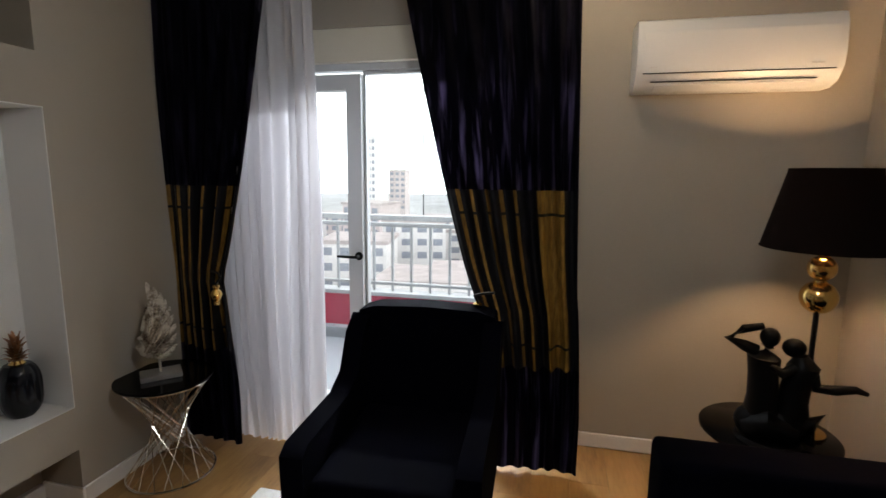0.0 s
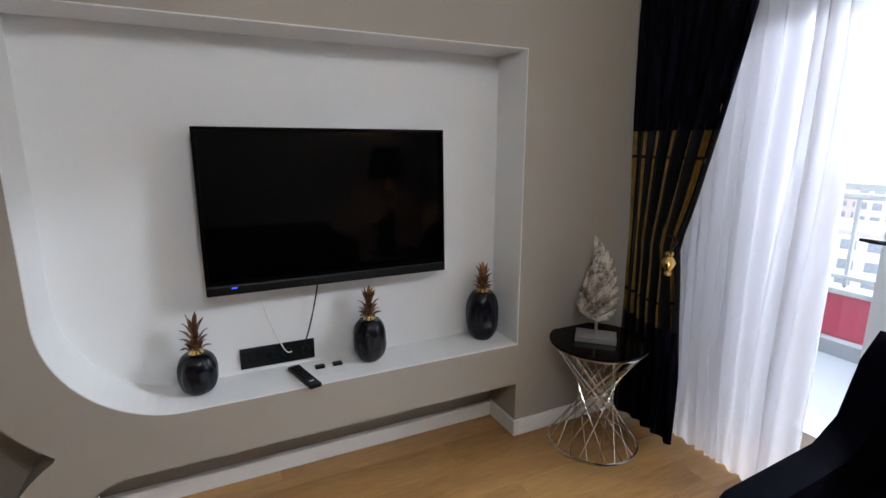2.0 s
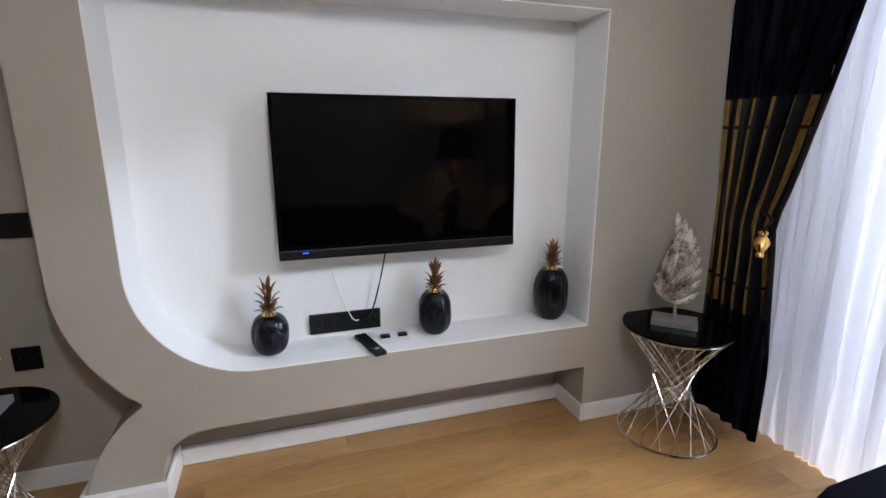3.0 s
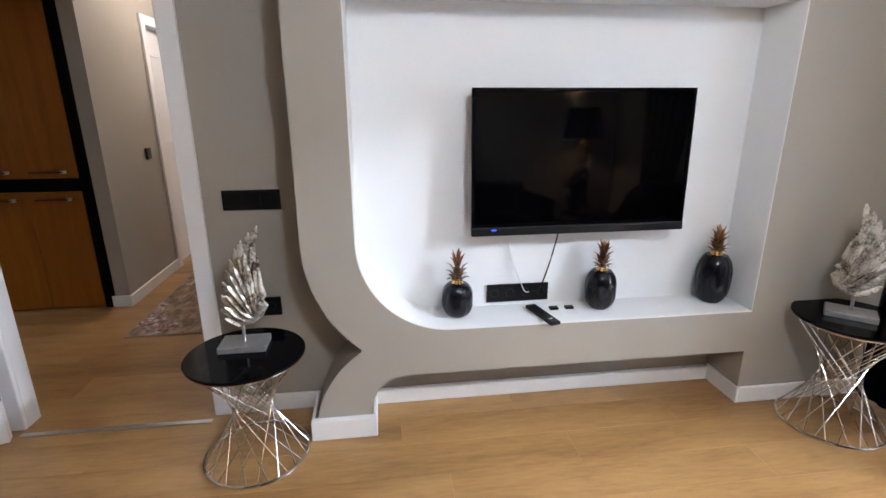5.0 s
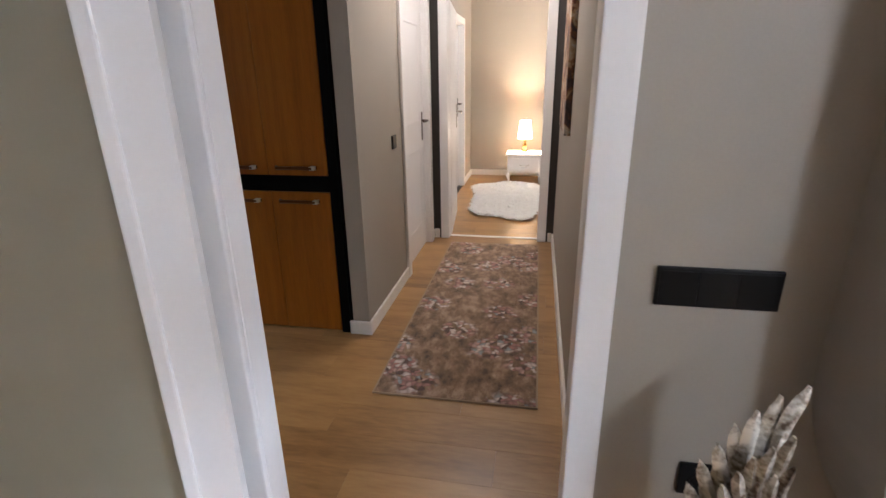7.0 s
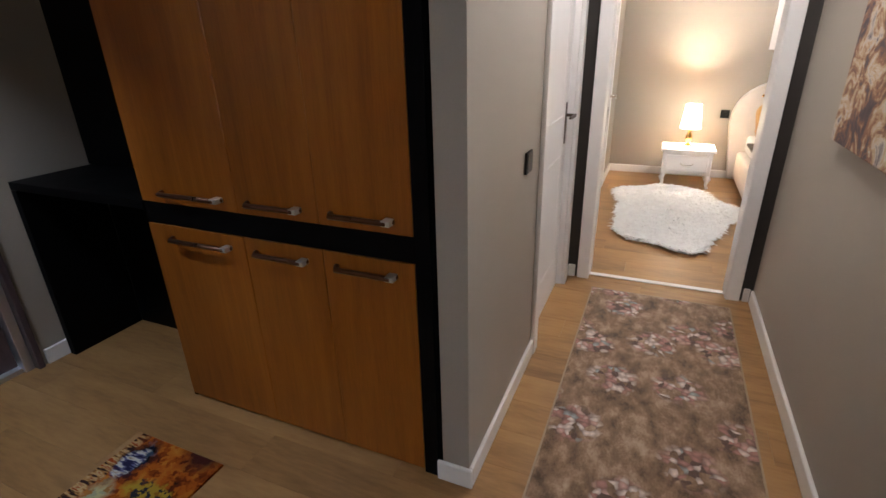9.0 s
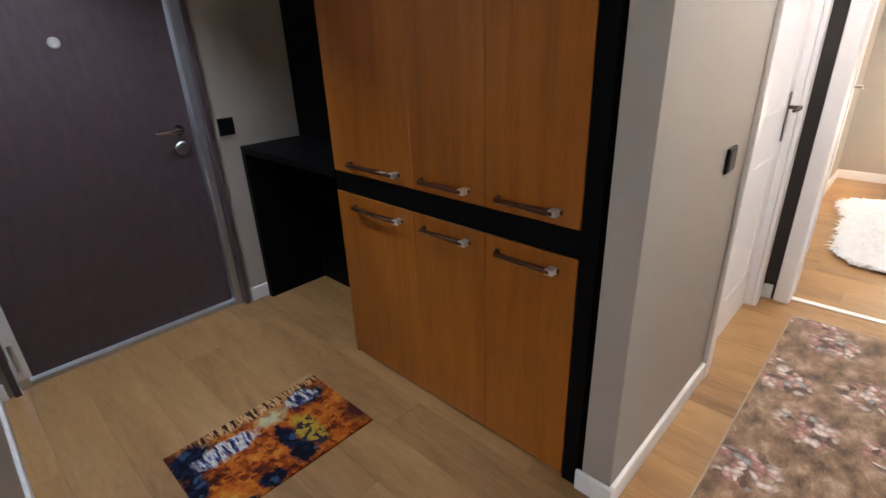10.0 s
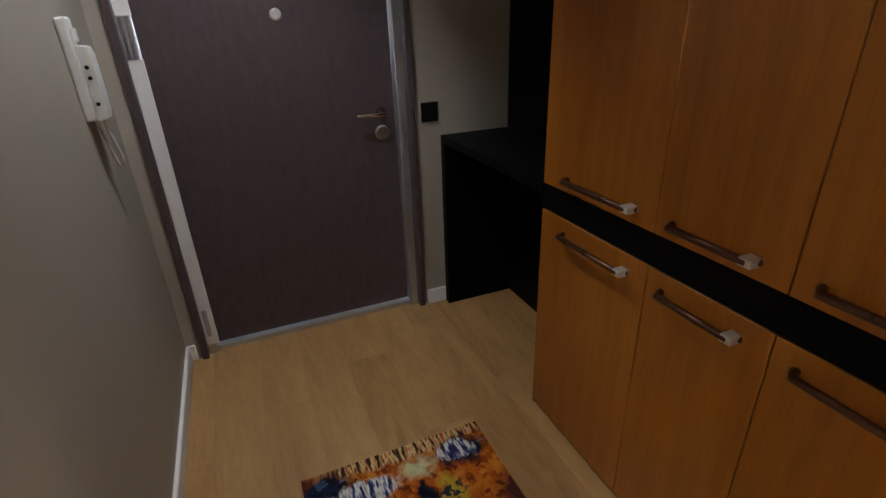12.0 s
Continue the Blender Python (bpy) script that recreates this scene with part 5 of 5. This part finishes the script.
# ---- hall things ----
def bar_handle(parent, y, z, w):
    bm = bmesh.new()
    x = 0.003
    tube([(x, y - w / 2, z), (x + 0.026, y - w / 2 + 0.012, z), (x + 0.030, y, z + 0.002), (x + 0.026, y + w / 2 - 0.012, z), (x, y + w / 2, z)], [0.010, 0.0095, 0.009, 0.0095, 0.010], 10, bm)
    part("handle_end", box(x - 0.003, y + w / 2 - 0.026, z - 0.0095, x + 0.033, y + w / 2 + 0.004, z + 0.0095, 0.003), "satin_nickel", parent, "square bright nickel handle end")
    return part("handle", bm, "copper_handle", parent, "coppery curved bar handle", smooth=True)


unit = thing("hall_cupboard", pose(-3.735, -2.43, 0), "tall orange-wood hall cupboard in a black frame", "cupboard")
U0, U1 = -0.615, 0.632          # from the open counter to the wall corner
bm = bmesh.new()
box(-0.40, U0, 0.0, -0.004, U0 + 0.018, H - 0.002, bm=bm)
box(-0.40, U1 - 0.055, 0.0, 0.004, U1, H - 0.002, 0.003, bm=bm)
box(-0.40, U0 + 0.019, 0.852, -0.002, U1 - 0.056, 0.940, 0.002, bm=bm)
box(-0.40, U0 + 0.019, 0.002, -0.39, U1 - 0.056, H - 0.002, bm=bm)
box(-0.39, U0 + 0.019, 0.002, -0.024, U1 - 0.056, 0.05, bm=bm)
box(-0.39, U0 + 0.019, H - 0.05, -0.004, U1 - 0.056, H - 0.002, bm=bm)
part("carcass", bm, "black_board", unit, "black laminate carcass")
edges = [U0 + 0.002, -0.118, 0.228, U1 - 0.057]
for i in range(3):
    y0, y1 = edges[i] + 0.0015, edges[i + 1] - 0.0015
    hw = min(0.30, (y1 - y0) * 0.66) if i else 0.30
    for nm, z0, z1, hz in (("lower_door", 0.012, 0.850, 0.80), ("upper_door", 0.942, H - 0.03, 0.985)):
        d = part(nm, box(-0.020, y0, z0, 0.0, y1, z1, 0.0012, seg=1), "teak", unit)
        bar_handle(d, y1 - 0.065 - hw / 2, hz, hw)

con = thing("hall_console", pose(-3.735, -3.49, 0), "black laminate console open below, beside the cupboard", "console")
part("top", box(-0.40, -0.455, 0.90, 0.0, 0.443, 0.938, 0.003), "black_board", con)
part("side_panel", box(-0.385, -0.455, 0.0, 0.0, -0.412, 0.899, 0.002), "black_board", con)
part("back_panel", box(-0.402, -0.411, 0.0, -0.386, 0.443, 0.899, 0.001), "black_board", con)
# black sheet over the back wall from the counter up
part("back_sheet", box(-0.402, -0.470, 0.939, -0.384, 0.443, 2.45, 0.002), "black_board", con, "tall black sheet against the wall above the console")

ph = thing("intercom_phone", pose(HX - 0.001, -3.56, 1.20, 0, 0, 0), "white wall intercom handset with hanging cord", "intercom")
part("base", box(-0.030, -0.028, 0.0, 0.0, 0.034, 0.292, 0.007), "phone_white", ph)
bm = slab([(-0.030, 0.0), (-0.058, 0.004), (-0.062, 0.03), (-0.062, 0.19), (-0.056, 0.212), (-0.030, 0.215)], [], lambda u, v, w: (u, w, v), -0.045, 0.030)
bmesh.ops.bevel(bm, geom=[e for e in bm.edges if len(e.link_faces) == 2 and e.calc_face_angle(0) > 1.2], offset=0.005, segments=2, affect="EDGES")
part("handset", bm, "phone_white", ph, smooth=True)
part("hook", box(-0.040, -0.012, 0.225, -0.030, 0.018, 0.262, 0.003), "phone_white", ph)
for z in (0.05, 0.125, 0.155):
    part("button", cyl((-0.045, 0.030, z), (-0.045, 0.0335, z), 0.006, seg=12), "black_satin", ph)
part("cord", tube([(-0.03, -0.01, 0.0), (-0.045, -0.015, -0.06), (-0.05, -0.05, -0.13), (-0.045, -0.065, -0.16), (-0.035, -0.045, -0.155), (-0.03, -0.02, -0.10), (-0.022, -0.005, -0.03), (-0.02, 0.0, 0.002)], 0.0055, 8), "phone_white", ph, smooth=True)

dm = solid("door_mat", box(-0.337, -0.221, 0, 0.337, 0.221, 0.008, 0.002), "mat_print", "printed autumn street door mat on the laminate", "door mat", at=pose(-3.127, -2.806, 0.001))

rug = thing("runner_rug", pose(-4.33, -1.095, 0.001), "brown runner rug with pink and white flowers", "rug")
part("rug_face", box(-1.14, -0.385, 0, 1.14, 0.385, 0.009, 0.003), "floral_rug", rug)
bm = slab([(-1.148, -0.393), (1.148, -0.393), (1.148, 0.393), (-1.148, 0.393)], [[(-1.141, -0.386), (1.141, -0.386), (1.141, 0.386), (-1.141, 0.386)]], lambda u, v, w: (u, v, w), 0.0, 0.0085)
part("bound_edge", bm, "tan_cloth", rug, "tan bound edge")

pic = thing("canvas_picture", pose(-4.50, CN - 0.001, 1.11), "unframed abstract canvas in brown and grey", "picture")
part("canvas", box(-0.32, -0.036, 0.0, 0.32, 0.0, 0.86, 0.004), "canvas", pic)

for x, y, lab in ((-4.55, -1.12, "corridor"), (-2.88, -3.3, "entry")):
    lp = thing("ceiling_light", pose(x, y, 0), "round flush ceiling light in the " + lab, "ceiling light", "flush ceiling lights")
    part("ring", lathe([(0.10, 2.585), (0.115, 2.585), (0.12, 2.618), (0.10, 2.618)], 32), "steel", lp, smooth=True)
    part("diffuser", lathe([(0, 2.57), (0.06, 2.573), (0.099, 2.59), (0.099, 2.618), (0, 2.618)], 32), "ceiling_diffuser", lp, smooth=True)

# ---- bedroom ----
ns = thing("nightstand", pose(-8.36, -0.92, 0), "white carved nightstand with one drawer", "nightstand")
part("body", box(-0.19, -0.235, 0.14, 0.19, 0.235, 0.375, 0.012), "white_lacquer", ns)
part("top", box(-0.21, -0.26, 0.376, 0.21, 0.26, 0.402, 0.010), "white_lacquer", ns)
dr = part("drawer", box(0.191, -0.20, 0.175, 0.205, 0.20, 0.345, 0.008), "white_lacquer", ns)
part("handle", tube([(0.205, -0.06, 0.26), (0.232, -0.045, 0.25), (0.236, 0, 0.246), (0.232, 0.045, 0.25), (0.205, 0.06, 0.26)], 0.006, 8), "chrome", dr, smooth=True)
for sx in (-1, 1):
    for sy in (-1, 1):
        part("leg", tube([(sx * 0.155, sy * 0.20, 0.15), (sx * 0.178, sy * 0.225, 0.10), (sx * 0.165, sy * 0.21, 0.04), (sx * 0.18, sy * 0.228, 0.0)], [0.03, 0.027, 0.015, 0.018], 10), "white_lacquer", ns, smooth=True)
bl = thing("bedside_lamp", pose(-8.38, -0.93, 0.402), "small bedside lamp with white shade, lit", "lamp")
part("foot", lathe([(0, 0), (0.05, 0), (0.05, 0.012), (0.016, 0.03), (0.03, 0.07), (0.035, 0.10), (0.014, 0.15), (0.012, 0.20), (0, 0.20)], 24), "gold", bl, smooth=True)
part("shade", lathe([(0.10, 0.19), (0.072, 0.43), (0.069, 0.43), (0.097, 0.19)], 32), "lit_shade", bl, "glowing white fabric shade", smooth=True)


def fur_rug(m):
    """A hide-shaped rug with an uneven shaggy rim, and tufts all over."""
    rnd = random.Random(11)
    bm = bmesh.new()

    def rim(a):
        return 1 + 0.09 * math.cos(2 * a + 0.4) + 0.09 * math.cos(3 * a + 1) + 0.08 * math.sin(5 * a) + 0.05 * math.sin(8 * a + 0.7)
    for k in range(9000):
        a, q = rnd.uniform(0, 2 * math.pi), math.sqrt(rnd.random())
        r = q * rim(a)
        x, y = 0.78 * r * math.cos(a), 0.50 * r * math.sin(a)
        d, ln = a + rnd.uniform(-1.3, 1.3), rnd.uniform(0.04, 0.085)
        h = rnd.uniform(0.025, 0.05) * (1.15 - 0.5 * q)
        s = Vector((-math.sin(d), math.cos(d), 0)) * 0.014
        o, tip = Vector((x, y, 0.008)), Vector((x + ln * math.cos(d), y + ln * math.sin(d), 0.008 + h * 0.6))
        mid = o.lerp(tip, 0.55) + Vector((0, 0, h * 0.5))
        v = [bm.verts.new(q2) for q2 in (o - s, o + s, mid + s * 0.8, mid - s * 0.8, tip)]
        bm.faces.new((v[0], v[1], v[2], v[3])), bm.faces.new((v[3], v[2], v[4]))
    ob = thing("fur_rug", m, "white shaggy fur rug on the bedroom floor", "rug")
    part("fur_cover", bm, "fur", ob)
    out = [(0.78 * rim(a) * math.cos(a), 0.50 * rim(a) * math.sin(a)) for a in [2 * math.pi * i / 48 for i in range(48)]]
    part("backing", slab(out, [], lambda u, v, w: (u, v, w), 0.0, 0.03), "fur", ob)
    return ob


fur_rug(pose(-7.25, -1.04, 0.0, 0, 0, 4) @ Matrix.Diagonal((1.08, 1.06, 1, 1)))
bed = thing("bed", pose(-7.6, 0.42, 0), "upholstered cream bed with tufted headboard", "bed")
part("base", box(-0.95, -0.86, 0.06, 1.0, 0.9, 0.34, 0.04, seg=3), "cream_cloth", bed, smooth=True)
part("mattress", box(-0.93, -0.80, 0.342, 0.95, 0.84, 0.52, 0.05, seg=3), "white_plaster", bed, smooth=True)
out = [(-0.90, 0.05), (0.90, 0.05)] + [(0.97 * math.copysign(abs(math.cos(a)) ** 0.75, math.cos(a)), 0.60 + 0.52 * abs(math.sin(a)) ** 0.75) for a in [math.pi * i / 20 for i in range(21)]]
bm = slab(out, [], lambda u, v, w: (w, u, v), -1.12, -0.98)
bmesh.ops.bevel(bm, geom=[e for e in bm.edges if len(e.link_faces) == 2 and e.calc_face_angle(0) > 1.2], offset=0.03, segments=3, affect="EDGES")
hb = part("headboard", bm, "cream_cloth", bed, "tufted cream headboard", smooth=True)
for j in range(3):
    for i in range(7):
        part("button", ball((-0.978, -0.72 + 0.24 * i + 0.12 * (j % 2), 0.55 + 0.18 * j), 0.014, seg=10, squash=(0.5, 1, 1)), "gold", hb, smooth=True)
for y, sx in ((-0.48, 6), (0.35, -5)):
    bm = box(-0.16, -0.30, -0.19, 0.16, 0.30, 0.19, 0.1, seg=5)
    for q in bm.verts:
        q.co.x *= 0.55 + 0.5 * (1 - min(1, (abs(q.co.y) / 0.30) ** 2))
    solid("cushion", bm, "mustard", "mustard velvet cushion leaning on the headboard", "cushion", "cushions on the bed", smooth=True, at=pose(-8.28, 0.42 + y, 0.70, sx, -16, 4))
solid("bed_throw", box(-7.9, -0.455, 0.522, -6.6, 1.28, 0.545, 0.01), "black_satin", "dark throw folded over the mattress", "throw")
pn = thing("wall_frame", pose(BFX + 0.001, 0.30, 1.34), "white framed panel on the bedroom wall", "picture")
part("frame", slab([(-0.62, 0), (0.62, 0), (0.62, 0.8), (-0.62, 0.8)], [[(-0.57, 0.05), (0.57, 0.05), (0.57, 0.75), (-0.57, 0.75)]], lambda u, v, w: (w, u, v), 0.0, 0.03), "white_lacquer", pn)
part("sheet", box(0.0, -0.571, 0.049, 0.012, 0.571, 0.751), "paper", pn)


# ---- the town below the balcony ----
setting("ground", box(-900, 12, -26.5, 900, 1500, -26.0), "town_ground", "distant town ground below the balcony", "ground")
rnd = random.Random(21)
sky_arc = arc(0, 0, 700, 0, 360, 60)
bm = bmesh.new()
low, high = [bm.verts.new((x, y, -30)) for x, y in sky_arc], [bm.verts.new((x, y, 520)) for x, y in sky_arc]
for i in range(len(low) - 1):
    bm.faces.new((low[i], low[i + 1], high[i + 1], high[i]))
setting("backdrop", bm, "haze", "bright overcast haze beyond the town", "sky")


def house(x, y, w, d, z1, storeys, name="apartment_building", mat="facade", cols=5, label="pale flat-roofed apartment building in the town"):
    ob = thing(name, pose(x, y, -26, 0, 0, rnd.uniform(-14, 14)), label, "building", "buildings of the town")
    h = z1 + 26
    part("wall", box(-w / 2, -d / 2, 0, w / 2, d / 2, h), mat, ob)
    part("roof", box(-w / 2 - 0.4, -d / 2 - 0.4, h, w / 2 + 0.4, d / 2 + 0.4, h + 0.7), "roof_tile" if storeys < 8 else mat, ob)
    first = None
    st = 3.0
    for k in range(storeys):
        for c in range(cols):
            px, pz = (c + 0.5 - cols / 2) * w / cols, h - st * (k + 1) + 0.8
            if first is None:
                first = part("window", box(-w / cols * 0.3, -0.12, 0, w / cols * 0.3, 0.05, 1.5), "hazed_pane", ob, at=pose(px, -d / 2, pz))
            else:
                q = new("window", first.data)
                q.parent, q.matrix_basis = ob, pose(px, -d / 2, pz)
    return ob


house(-81, 215, 8, 12, 17, 13, "tower_block", "facade", 4, "pale tower block standing over the town")
house(-84, 262, 9, 12, 3, 7, "tower_block", "facade_rose", 3, "rose-coloured block in the distance")
for i in range(30):
    y = rnd.uniform(38, 190)
    x = -0.35 * y + rnd.uniform(-0.52, 0.5) * y
    house(x, y, rnd.uniform(10, 18), rnd.uniform(9, 14), rnd.uniform(-16, -5) - (8 if y < 70 else 0), 3, mat=rnd.choice(("facade", "facade", "facade_rose")), cols=4)


# ---- laminate planks, laid along y ----
fl = setting("floor", box(BFX, EY - 0.2, -0.0115, EX, NY + 0.2, -0.0095), "black_board", "oak laminate floor through living room and hall", "floor")
PW, PL = 0.193, 1.285
cache = {}
for i in range(math.floor(BFX / PW), math.ceil(EX / PW)):
    mid = (i + 0.5) * PW
    if mid < -5.6:
        y0, y1 = -1.74, 1.9
    elif mid < -4.2:
        y0, y1 = CS - 0.12, CN
    elif mid < -2.44:
        y0, y1 = EY - 0.05, CN
    elif mid < -2.25:
        y0, y1 = EY - 0.05, NY
    else:
        y0, y1 = SY, NY + 0.02
    y = y0 - (i * 0.43 % 1.0) * PL
    while y < y1:
        a, b = max(y, y0), min(y + PL, y1)
        if b - a > 0.004:
            key = round(b - a, 3)
            if key not in cache:
                cache[key] = mesh_of("plank", box(0.0003, 0.0003, -0.009, PW - 0.0003, b - a - 0.0003, 0.0, 0.0004, seg=1), "oak_floor")
            ob = new("plank", cache[key])
            ob.parent, ob.matrix_basis = fl, pose(i * PW, a, 0)
        y += PL
